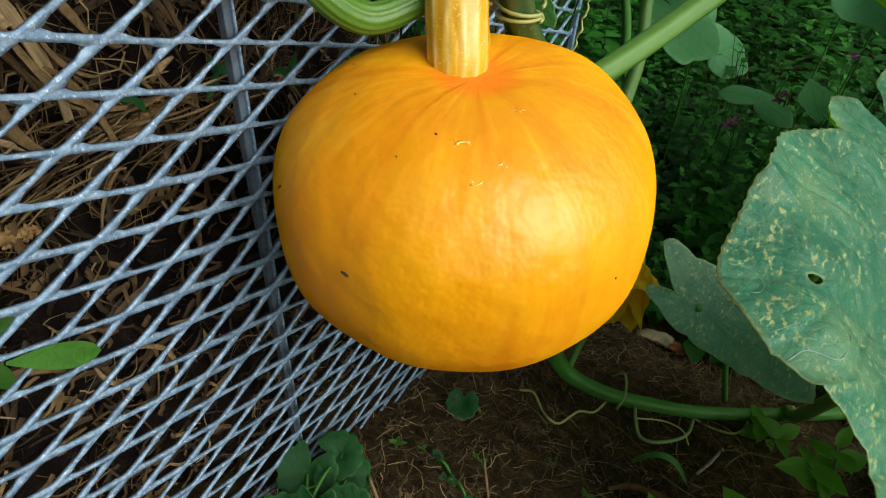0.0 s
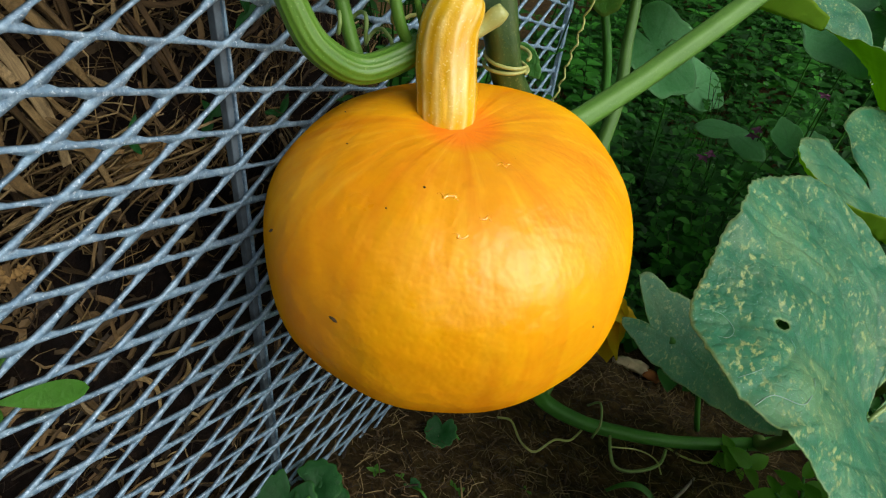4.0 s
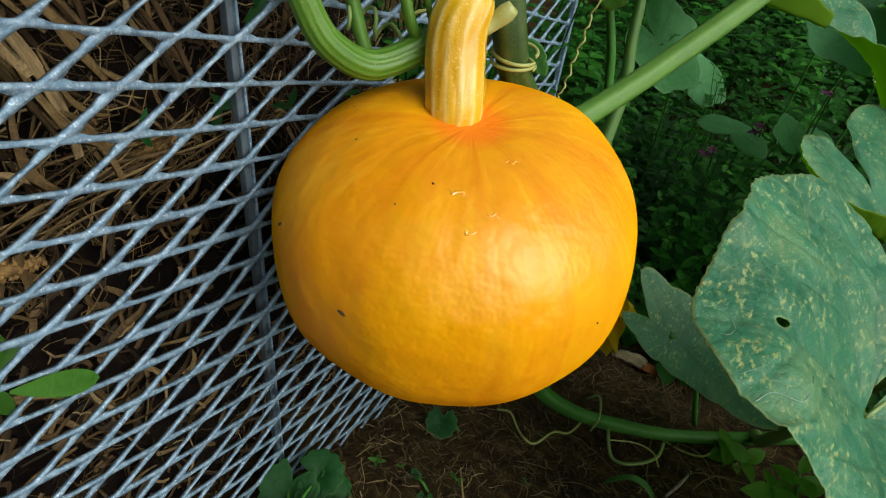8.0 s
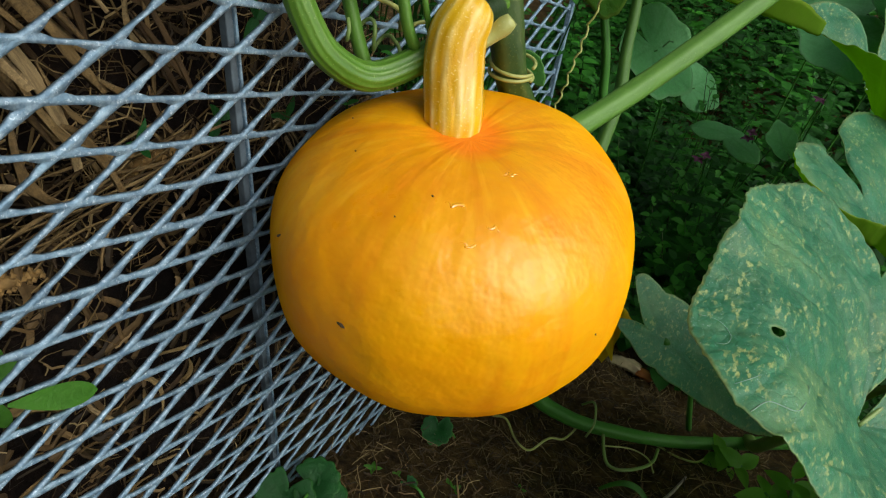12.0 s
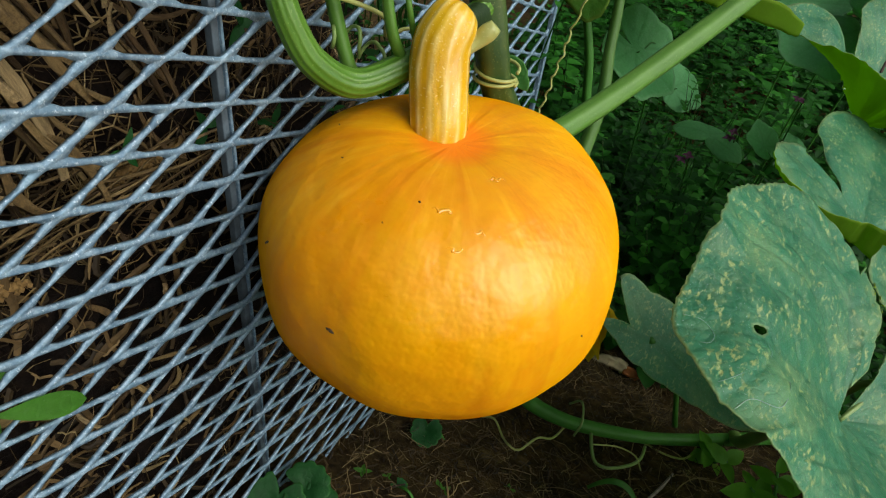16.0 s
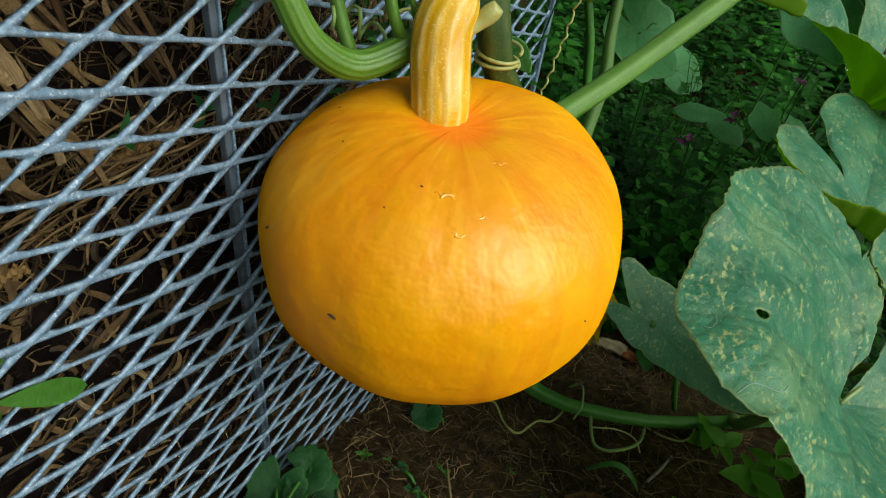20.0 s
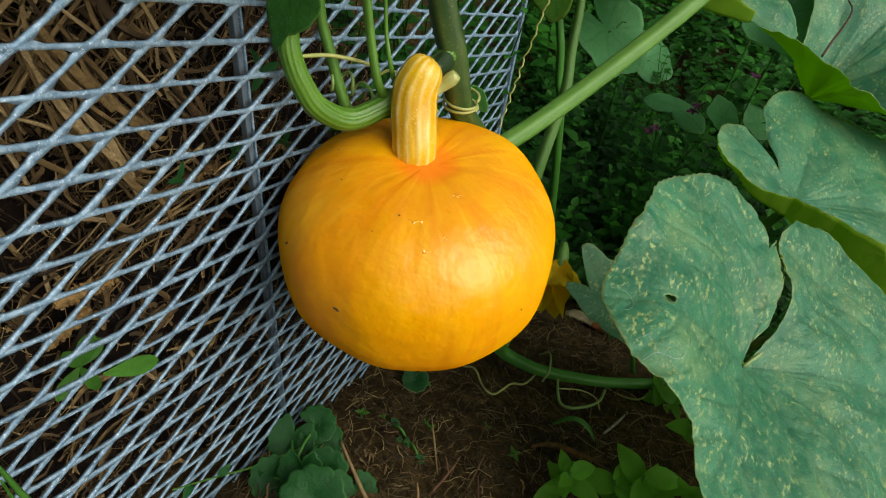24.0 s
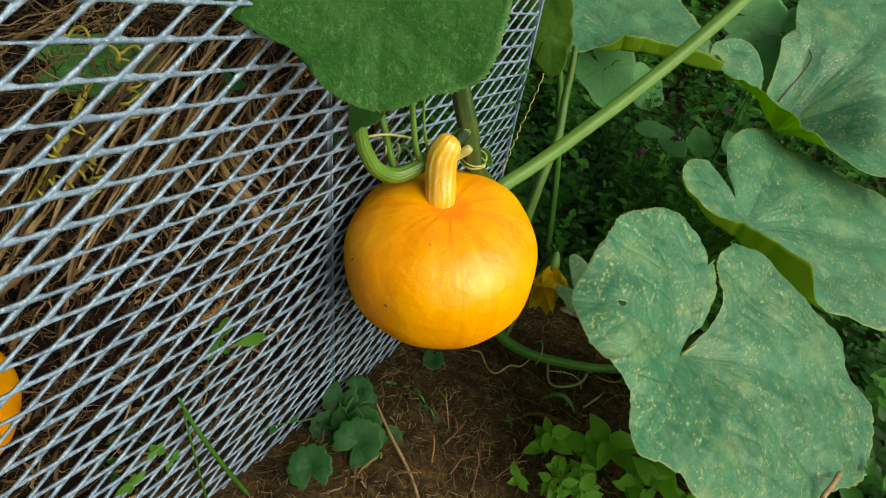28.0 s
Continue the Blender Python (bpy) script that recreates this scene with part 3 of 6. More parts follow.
def make_fence():
    root = thing("compost_bin", (0, 0.1, 0.42), "galvanised expanded metal side of a compost bin with an angle post", "compost bin")
    # One slit and stretched sheet: diamond openings with rounded ends; each strand leans back at its top.
    half_l, half_s, web = LWD / 2, SWD / 2, 0.0021
    slope = math.atan2(half_s, half_l)
    hole_s = half_s - web / 2 / math.cos(slope)
    lean, thick = 0.0002, 0.0021
    verts, faces, known = [], [], {}
    rnd = random.Random(4)

    def vert(x, y, z, key=None):
        if key is not None and key in known:
            return known[key]
        verts.append((x + sheet_x(y, z), y, z))
        if key is not None:
            known[key] = len(verts) - 1
        return len(verts) - 1

    rim, cut = [], []
    reach = half_l - web / 2 / math.sin(slope)
    for sy, sz, run in ((1, 1, (1.0, 0.93, 0.65, 0.35, 0.07)), (-1, 1, (0.0, 0.07, 0.35, 0.65, 0.93)), (-1, -1, (1.0, 0.93, 0.65, 0.35, 0.07)), (1, -1, (0.0, 0.07, 0.35, 0.65, 0.93))):
        for t in run:
            rim.append((sy * half_l * t, sz * half_s * (1 - t)))
            cut.append((sy * reach * (0.84 if t == 1.0 else min(t, 0.79)), sz * hole_s * {0.0: 0.97, 1.0: 0.0}.get(t, 1 - t)))
    sides = len(rim)
    i0, i1 = int(FENCE_Y0 / half_l), int(FENCE_Y1 / half_l) + 1
    j0, j1 = int((FENCE_Z0 - NODE_Z) / half_s), int((FENCE_Z1 - NODE_Z) / half_s)
    for i in range(i0, i1 + 1):
        for j in range(j0, j1):
            if (i + j) % 2 == 0:
                continue
            y, z = i * half_l, NODE_Z + j * half_s
            if z < ground_z(0, y) - 0.06:
                continue
            wob = rnd.uniform(0.93, 1.05)
            rings = []
            for x, ring, grow in ((thick / 2 + 0.0001, rim, 1), (thick / 2 - 0.0003, cut, wob), (-thick / 2, cut, wob), (-thick / 2, rim, 1)):
                row = []
                for k, (py, pz) in enumerate(ring):
                    yy, zz = min(y + py * grow, FENCE_Y1), z + pz * grow
                    off = lean * pz / hole_s if ring is cut else 0.0
                    key = (round(yy, 4), round(zz, 4), x > 0) if ring is rim else None
                    row.append(vert(x + off, yy, zz, key))
                rings.append(row)
            for p, q in zip(rings, rings[1:]):
                for k in range(sides):
                    m = (k + 1) % sides
                    quad = (p[k], p[m], q[m], q[k])
                    if len(set(quad)) == 4 and min(y + rim[k][0], y + rim[m][0]) < FENCE_Y1:
                        faces.append(quad)
    adopt(link("expanded_metal_sheet", verts, faces, ZINC, None, "diamond-pattern expanded metal with pale zinc scabs"), root)

    def angle(name, y, x, w, d, z0, z1, label, metal, under=None):
        t = 0.003
        prof = [(0, 0), (0, w), (-t, w), (-t, t), (-d, t), (-d, 0)]
        v = [(x + px, y + py, z) for z in (z0, z1) for px, py in prof]
        f = [(k, (k + 1) % 6, 6 + (k + 1) % 6, 6 + k) for k in range(6)] + [tuple(range(6))[::-1], tuple(range(6, 12))]
        ob = adopt(link(name, v, f, metal, None, label, smooth=False), root)
        if under:
            ob.parent, ob.location = under, (0, 0, 0)
        b = ob.modifiers.new("edge", "BEVEL")
        b.width, b.segments = 0.0006, 2
        return ob

    post = angle("angle_post", 0.0630, -0.0085, 0.0042, 0.005, 0.1, 1.25, "dull grey steel post behind the mesh, colour darkened for shade", STEEL_SHADED)
    angle("post_flange", 0.0672, -0.0070, 0.0016, 0.006, 0.1, 1.25, "pale rolled edge of the post", ZINC, post)
    angle("corner_bar", 0.4895, 0.003, 0.006, 0.005, 0.1, 1.25, "narrow galvanised corner bar", ZINC)


make_fence()


# ---------------------------------------------------------------- compost heap behind the sheet
def heap_x(y, z):
    p = Vector((0, y, z))
    return -0.05 - 1.1 * max(0.0, y - 0.2) * max(0.0, z - 0.5) / 0.3 - 0.16 * max(0.0, z - 0.72) - 0.03 * max(0.0, 0.72 - z) + 0.04 * noise.noise(p * 9) + 0.02 * noise.noise(p * 28) + 0.006 * noise.noise(p * 70)


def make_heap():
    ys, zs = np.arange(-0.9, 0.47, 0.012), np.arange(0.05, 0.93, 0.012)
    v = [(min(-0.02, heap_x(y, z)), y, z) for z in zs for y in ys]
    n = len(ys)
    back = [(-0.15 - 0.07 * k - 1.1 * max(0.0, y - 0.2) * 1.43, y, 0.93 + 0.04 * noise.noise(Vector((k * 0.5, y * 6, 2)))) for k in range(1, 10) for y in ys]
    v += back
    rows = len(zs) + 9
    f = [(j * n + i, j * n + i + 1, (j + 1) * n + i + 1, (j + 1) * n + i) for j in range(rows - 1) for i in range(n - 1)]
    tagged(link("compost_heap", v, f, HEAP_SHADED), "dark crumbly compost heap filling the metal bin, gap shade in its colour", "compost heap", kind="stuff")


make_heap()


def strands(name, label, category, count, seed, material, where, length, width, bend=0.25, flat=0.35, sway=1.0):
    """Many dry stalks and fibres in one mesh. where(rnd): a place and a direction."""
    rnd = random.Random(seed)
    verts, faces = [], []
    for _ in range(count):
        p, d, up = where(rnd)
        ln, w = rnd.uniform(*length), rnd.uniform(*width)
        d, up = Vector(d).normalized(), Vector(up).normalized()
        side = d.cross(up).normalized()
        b1, b2 = rnd.uniform(-bend, bend), rnd.uniform(-bend, bend) * 0.6
        k, n = len(verts), 6
        for i in range(n):
            t = i / (n - 1) - 0.5
            c = Vector(p) + d * (ln * t) + side * (ln * b1 * (t * t * 2 + 0.3 * math.sin(9 * t + b2 * 30))) + up * (ln * b2 * t * t * sway)
            s = w * (1 - 0.5 * abs(t)) * 0.5
            verts += [c + side * s, c + up * (s * flat), c - side * s, c - up * (s * flat)]
        for i in range(n - 1):
            a = k + 4 * i
            faces.extend((a + q, a + (q + 1) % 4, a + 4 + (q + 1) % 4, a + 4 + q) for q in range(4))
        faces += [(k + 3, k + 2, k + 1, k), (k + 4 * n - 4, k + 4 * n - 3, k + 4 * n - 2, k + 4 * n - 1)]
    return tagged(link(name, verts, faces, material, smooth=False), label, category, kind="stuff")


def on_heap(zlo, zhi, dir_z, out=(0.002, 0.02)):
    def where(r):
        y, z = r.uniform(-0.6, 0.46), r.uniform(zlo, zhi)
        if y > 0.24 and z > 0.62:
            z -= 0.3
        x = min(heap_x(y, z) + r.uniform(*out), -0.009)
        return (x, y, z), (r.uniform(-0.25, 0.25), r.uniform(-1, 1), r.gauss(*dir_z)), (1, 0.2 * r.uniform(-1, 1), 0.5)
    return where


strands("stalk_litter", "fine curled brown stalks and roots in the compost", "plant litter", 4600, 12, FIBRE, on_heap(0.74, 0.99, (0.0, 0.8), (-0.008, 0.02)), (0.015, 0.06), (0.0005, 0.0016), 0.9, 0.8)
strands("root_litter", "dark thin roots in the lower compost", "plant litter", 2200, 15, FIBRE, on_heap(0.4, 0.78, (0.0, 0.8), (-0.008, 0.016)), (0.01, 0.04), (0.0005, 0.0013), 0.9, 0.8)


def on_heap_top(r):
    x, y = r.uniform(-0.42, -0.08), r.uniform(-0.5, 0.2)
    return (x, y, 0.945 + 0.04 * r.random()), (r.uniform(-0.6, 0.6), r.uniform(-1, 1), r.uniform(-0.2, 0.3)), (r.uniform(-0.3, 0.3), 0.2, 1)


strands("top_litter", "brown stalks and roots matted on top of the compost", "plant litter", 2200, 14, FIBRE, on_heap_top, (0.03, 0.09), (0.0007, 0.002), 0.7, 0.8)
strands("bark_litter", "dark brown wood and bark chips in the compost", "wood chips", 2600, 13, LITTER, on_heap(0.35, 0.88, (0.0, 0.6)), (0.008, 0.03), (0.0012, 0.0045), 0.3, 0.4)


def on_ground(x0, x1, y0, y1, up=0.006):
    def where(r):
        x, y = r.uniform(x0, x1), r.uniform(y0, y1)
        return (x, y, ground_height(x, y) + r.uniform(0, up)), (r.uniform(-1, 1), r.uniform(-1, 1), r.uniform(-0.5, 0.35)), (r.uniform(-0.4, 0.4), 0.3, 1)
    return where


strands("ground_fibres", "fine dry roots and stalks lying on the soil", "plant litter", 7500, 21, ROOTS, on_ground(0.0, 0.62, -0.15, 0.75, 0.012), (0.008, 0.035), (0.0004, 0.0012), 0.35, 0.8)
strands("ground_litter", "small brown crumbs and chips on the soil", "plant litter", 4200, 22, LITTER, on_ground(0.0, 0.62, -0.15, 0.75), (0.004, 0.018), (0.0008, 0.003), 0.3, 0.6)
def dry_blade_mesh(seed, material):
    """A flat, bent, slightly folded blade of length 1 along +y, width 1 and thickness 1 (scaled where it is placed)."""
    r = random.Random(seed)
    bend, sway, split, twist = r.uniform(-0.14, 0.14), r.uniform(-0.1, 0.1), r.uniform(0.5, 1.0), r.uniform(-0.5, 0.5)
    verts, n = [], 8
    for i in range(n + 1):
        t = i / n
        w = 0.5 * (0.35 + 0.65 * math.sin(math.pi * min(1.0, 0.12 + 0.86 * t)) ** 0.6) * (split if i == n else 1.0) * r.uniform(0.88, 1.1)
        a = twist * (t - 0.5)
        for px, pz in ((-1, 0.1), (-0.45, 0.5), (0.35, 0.35), (1, 0.55), (0.35, -0.5), (-0.45, -0.35)):
            verts.append((px * w * math.cos(a) + sway * 130 * (t - 0.5) ** 2, t - 0.5, pz + px * w * 3 * math.sin(a) + bend * 260 * (t - 0.5) ** 2))
    f = [(6 * i + k, 6 * i + (k + 1) % 6, 6 * i + 6 + (k + 1) % 6, 6 * i + 6 + k) for i in range(n) for k in range(6)] + [(5, 4, 3, 2, 1, 0), tuple(range(6 * n, 6 * n + 6))]
    me = bpy.data.meshes.new("dry_blade")
    me.from_pydata(verts, [], f)
    me.polygons.foreach_set("use_smooth", [True] * len(me.polygons))
    me.materials.append(material)
    return me


DRY_MESHES = [dry_blade_mesh(300 + k, DRY_BLADE) for k in range(14)]
PALE_MESHES = [dry_blade_mesh(330 + k, PALE_BLADE) for k in range(10)]


def lay_blade(name, root, rnd, at, d, up, length, width, thick=0.0008, meshes=DRY_MESHES):
    ob = new(name, rnd.choice(meshes))
    ob.parent = root
    ob.matrix_local = Matrix.Translation(-root.location) @ aim(at, d, up) @ Matrix.Diagonal((width, length, thick, 1))
    return ob


def make_dry_blades():
    rnd = random.Random(31)
    # upright bundle of broad dead blades against the sheet
    bundle = thing("dead_grass_bundle", (-0.045, -0.04, 0.86), "upright bundle of broad tan dead grass blades behind mesh", "straw")
    for k in range(80):
        broad = k < 24
        y, z = (rnd.gauss(-0.012, 0.02), rnd.uniform(0.80, 0.92)) if broad else (rnd.uniform(-0.12, 0.06), rnd.uniform(0.785, 0.93))
        x = -rnd.uniform(0.013, 0.03) if broad else min(heap_x(y, z) + rnd.uniform(0.008, 0.03), -0.014)
        lay_blade("dead_blade", bundle, rnd, (x, y, z), (rnd.uniform(-0.15, 0.1), rnd.gauss(-0.4, 0.22), 1), (1, rnd.uniform(-0.5, 0.5), 0.1), rnd.uniform(0.04, 0.08), rnd.uniform(0.002, 0.0056) if broad else rnd.uniform(0.0014, 0.004), 0.0008, PALE_MESHES if broad or k % 3 == 0 else DRY_MESHES)
    # a drift of straw that lies aslant over the top
    drift = thing("straw_drift", (-0.08, -0.1, 0.93), "drift of long tan straw on top of the compost", "straw")
    for k in range(110):
        y, z = rnd.uniform(-0.3, 0.02) if k < 70 else rnd.uniform(-0.34, 0.2), rnd.uniform(0.87, 0.99)
        x = min(heap_x(y, min(z, 0.93)) + rnd.uniform(0.006, 0.035), -0.013)
        lay_blade("straw", drift, rnd, (x, y, z), (rnd.uniform(-0.3, 0.1), 1, rnd.gauss(0.55, 0.3)), (1, 0, rnd.uniform(0.2, 1.2)), rnd.uniform(0.06, 0.15), rnd.uniform(0.0014, 0.0042), 0.0008, PALE_MESHES if k % 2 else DRY_MESHES)
    for _ in range(60):
        lay_blade("straw", drift, rnd, (rnd.uniform(-0.4, -0.1), rnd.uniform(-0.4, 0.15), rnd.uniform(0.95, 0.99)), (rnd.uniform(-0.5, 0.5), 1, rnd.uniform(-0.1, 0.2)), (0.2, 0, 1), rnd.uniform(0.08, 0.2), rnd.uniform(0.002, 0.0045), 0.0008, PALE_MESHES)
    # golden tuft lying level in the heap
    tuft = thing("straw_tuft", (-0.04, 0.01, 0.785), "golden tuft of matted straw in the compost", "straw")
    for _ in range(40):
        lay_blade("straw", tuft, rnd, (rnd.uniform(-0.04, -0.022), rnd.uniform(-0.05, 0.055), rnd.gauss(0.775, 0.008)), (rnd.uniform(-0.2, 0.2), 1, rnd.gauss(0.08, 0.18)), (1, 0, rnd.uniform(-0.3, 0.6)), rnd.uniform(0.025, 0.06), rnd.uniform(0.0008, 0.002), 0.0008, PALE_MESHES)
    # wood shavings and broken stalks lower down
    chips = thing("wood_shavings", (-0.04, 0.0, 0.7), "brown wood shavings and broken stalks in the compost", "wood chips")
    for _ in range(260):
        y, z = rnd.uniform(-0.42, 0.3), rnd.uniform(0.5, 0.84)
        x = min(heap_x(y, z) + rnd.uniform(0.004, 0.022), -0.011)
        lay_blade("shaving", chips, rnd, (x, y, z), (rnd.uniform(-0.4, 0.4), rnd.uniform(-1, 1), rnd.uniform(-1, 1)), (1, rnd.uniform(-0.5, 0.5), rnd.uniform(-0.3, 0.8)), rnd.uniform(0.016, 0.05), rnd.uniform(0.0015, 0.005), 0.0012)
    # dry stalks on the soil
    strewn = thing("dry_stalks", (0.2, 0.1, ground_z(0.2, 0.1)), "dry brown stalks strewn on the soil", "straw")
    for _ in range(70):
        x, y = rnd.uniform(0.02, 0.42), rnd.uniform(-0.15, 0.45)
        lay_blade("stalk", strewn, rnd, (x, y, ground_height(x, y) + rnd.uniform(0.003, 0.01)), (rnd.uniform(-1, 1), rnd.uniform(-1, 1), rnd.uniform(-0.35, 0.15)), (0, 0.35, 1), rnd.uniform(0.03, 0.08), rnd.uniform(0.001, 0.0021), 0.0009)


make_dry_blades()


# ---------------------------------------------------------------- the pumpkin
PUMPKIN = Vector((0.0932, 0.1187, 0.7345))
PR, PH, PN = 0.0997, 0.073, 2.4


def rind(phi, lat):
    """A place on the rind: phi round the axis, lat from -90 to 90 degrees."""
    k = 2 / PN
    c, s = max(0.0, math.cos(lat)), math.sin(lat)
    r = PR * c**k
    z = PH * math.copysign(abs(s) ** k, s)
    ribs = 0.006 * math.cos(10 * phi + 0.6) + 0.004 * math.cos(4 * phi + 1.1)
    r *= 1 + ribs * math.sin(math.pi * (lat / math.pi + 0.5)) ** 0.5
    z -= 0.005 * math.exp(-((r / 0.03) ** 2))
    p = Vector((r * math.cos(phi), r * math.sin(phi), z))
    turn = (phi - radians(66) + math.pi) % (2 * math.pi) - math.pi
    p *= 1 + 0.055 * math.exp(-((turn / radians(42)) ** 2) - ((lat - radians(50)) / radians(20)) ** 2)  # fuller shoulder
    q = p * 28
    p *= 1 + 0.008 * noise.noise(p * 13) + 0.0035 * noise.noise(q) + 0.0016 * noise.noise(p * 75)
    return PUMPKIN + p


def make_pumpkin(name, label, at=None, scale=1.0, stalk=True):
    root = thing(name, at or PUMPKIN, label, "pumpkin", "pumpkins on the vine")
    nu, nv = 190, 110
    verts, vec = [], []
    for j in range(nv + 1):
        lat = -math.pi / 2 + math.pi * j / nv
        for i in range(nu):
            phi = 2 * math.pi * i / nu
            verts.append((rind(phi, lat) - PUMPKIN) * scale)
            vec.append((phi / (2 * math.pi) if i < nu / 2 else 1 - phi / (2 * math.pi), j / nv, 0))
    faces = [(j * nu + i, j * nu + (i + 1) % nu, (j + 1) * nu + (i + 1) % nu, (j + 1) * nu + i) for j in range(nv) for i in range(nu)]
    skin = link("rind", verts, faces, RIND, root, "glossy bright orange rind", vector=vec)
    if not stalk:
        return root
    stalk_ob = stem("peduncle", [(0.0820, 0.1230, 0.790, 0.0115), (0.0814, 0.1236, 0.7945, 0.0138), (0.0785, 0.127, 0.806, 0.0150), (0.0717, 0.1342, 0.8225, 0.0153), (0.0680, 0.1400, 0.839, 0.0147), (0.0688, 0.1452, 0.8480, 0.0137), (0.0697, 0.1490, 0.8530, 0.0118), (0.0704, 0.1515, 0.8560, 0.0080), (0.0708, 0.1528, 0.8575, 0.0020)], PEDUNCLE, root, "ribbed golden yellow stalk with pale stripes", sides=66, ribs=13, depth=0.013, step=0.0025, rough=0.045, twist=0.006)
    nub = stem("stalk_nub", [(0.0745, 0.147, 0.837, 0.0055), (0.0805, 0.152, 0.841, 0.0042), (0.0850, 0.1555, 0.8465, 0.0048), (0.0875, 0.1575, 0.8500, 0.0035)], TENDRIL, root, "pale yellow stub beside the stalk", sides=12, step=0.002, rough=0.15)
    nub.parent, nub.location = stalk_ob, (0, 0, 0)
    # dried scars and specks, and thin trails of clear sap on the shoulder
    def outward(p):
        q = Vector(p) - PUMPKIN
        r = max(1e-6, math.hypot(q.x, q.y))
        e = PN - 1
        g = (r / PR) ** e / PR
        return Vector((q.x / r * g, q.y / r * g, math.copysign(abs(q.z / PH) ** e / PH, q.z))).normalized()

    rnd = random.Random(5)
    for p, ln, wd, turn in (((0.0920, 0.0206, 0.7501), 0.0075, 0.0021, 0.1), ((0.0390, 0.0393, 0.7609), 0.0065, 0.0018, 0.9), ((0.1045, 0.0685, 0.8003), 0.0016, 0.0010, 0.6), ((0.1883, 0.0917, 0.7469), 0.0012, 0.0009, 0.0), ((0.0341, 0.1018, 0.7968), 0.0012, 0.0009, 0.3), ((0.0560, 0.0760, 0.7988), 0.0011, 0.0008, 1.2), ((0.0960, 0.0525, 0.7941), 0.0010, 0.0008, 0.0)):
        n = outward(p)
        m = aim(p, Vector((math.cos(turn), -0.3, math.sin(turn))), n)
        v = [m @ Vector((0, 0, 0.0006))]
        for ring, h in ((0.6, 0.0005), (1.0, -0.0003)):
            v += [m @ Vector((wd * 0.5 * ring * math.sin(2 * math.pi * i / 12) * rnd.uniform(0.7, 1.3), ln * ring * 0.5 * math.cos(2 * math.pi * i / 12) * rnd.uniform(0.8, 1.2), h)) for i in range(12)]
        f = [(0, 1 + i, 1 + (i + 1) % 12) for i in range(12)] + [(1 + i, 13 + i, 13 + (i + 1) % 12, 1 + (i + 1) % 12) for i in range(12)]
        adopt(link("scar", v, f, SCAR, None, "small dark brown scar"), root)
    for (a, b), wob in (((0.1159, 0.0703), 1.0), ((0.1344, 0.0719), 0.7), ((0.1297, 0.0592), 0.8), ((0.1249, 0.1028), 0.8), ((0.1262, 0.1117), 0.5), ((0.142, 0.076), 0.5), ((0.121, 0.064), 0.5)):
        pts = []
        for k in range(9):
            x, y = a + wob * (0.0011 * (k - 4) + 0.0011 * math.sin(k * 1.9 + a * 900)), b + wob * (0.0006 * (k - 4) + 0.0016 * math.cos(k * 1.4 + b * 700))
            hit, q, nn, _ = skin.ray_cast(Vector((x, y, 1.0)) - PUMPKIN, Vector((0, 0, -1)))
            if hit:
                pts.append((*(PUMPKIN + q - nn * 0.0004), 0.0009 * wob * (0.4 + 0.6 * math.sin(math.pi * (k + 0.5) / 9))))
        if len(pts) > 3:
            sap = stem("sap_trail", pts, SAP, root, "thin glossy trail of clear sap", sides=8, step=0.001, rough=0.3)
            sap.parent, sap.location = skin, (0, 0, 0)
            sap.location = -PUMPKIN
    return root


make_pumpkin("pumpkin", "round glossy orange pumpkin with striped stalk hanging by the mesh")
p2 = make_pumpkin("pumpkin", "orange pumpkin lying in the compost behind the mesh", (-0.075, -0.281, 0.808), 0.62, False)


# ---------------------------------------------------------------- the vine: stems, leaf stalks, leaves, tendrils
vine = thing("squash_vine", (0.11, 0.34, 0.34), "green squash vine with large mottled leaves climbing the mesh", "squash vine")
stem("main_stem", [(0.012, 0.172, 1.24, 0.0086), (0.016, 0.172, 1.05, 0.0095), (0.0515, 0.183, 0.90, 0.0097), (0.068, 0.188, 0.845, 0.0103), (0.0795, 0.193, 0.80, 0.0095), (0.086, 0.226, 0.755, 0.0095), (0.088, 0.238, 0.72, 0.0097)], STEM_DARK, vine, "dark green scarred upper stem", sides=20, ribs=5, depth=0.05, step=0.006, rough=0.08)
stem("main_stem", [(0.088, 0.238, 0.722, 0.0108), (0.098, 0.29, 0.5, 0.011), (0.1163, 0.337, 0.378, 0.0095), (0.1611, 0.3487, 0.3535, 0.0082), (0.2115, 0.37, 0.345, 0.0076), (0.2848, 0.4225, 0.324, 0.0072), (0.4041, 0.5487, 0.2735, 0.0085), (0.6, 0.78, 0.18, 0.009)], STEM_LOW, vine, "thick green lower stem on the soil", sides=20, ribs=5, depth=0.05, step=0.008, rough=0.05)
stem("stem_node", [(0.0715, 0.1535, 0.8485, 0.0055), (0.0705, 0.165, 0.846, 0.0062), (0.068, 0.178, 0.844, 0.0070), (0.067, 0.188, 0.843, 0.006)], BRUISE, vine, "dark bruised node where the fruit joins", sides=18, step=0.003, rough=0.15)
stem("leaf_stalk", [(0.083, 0.232, 0.712, 0.0085), (0.0873, 0.255, 0.7293, 0.0086), (0.1045, 0.300, 0.7427, 0.0086), (0.1217, 0.3458, 0.7575, 0.0087), (0.1566, 0.4416, 0.7927, 0.0089), (0.19, 0.5374, 0.8333, 0.0092), (0.2219, 0.6332, 0.8795, 0.0095), (0.2522, 0.729, 0.9312, 0.0098), (0.281, 0.8248, 0.9884, 0.0100)], STEM, vine, "thick pale green ribbed leaf stalk", sides=24, ribs=6, depth=0.04, step=0.006, rough=0.04)
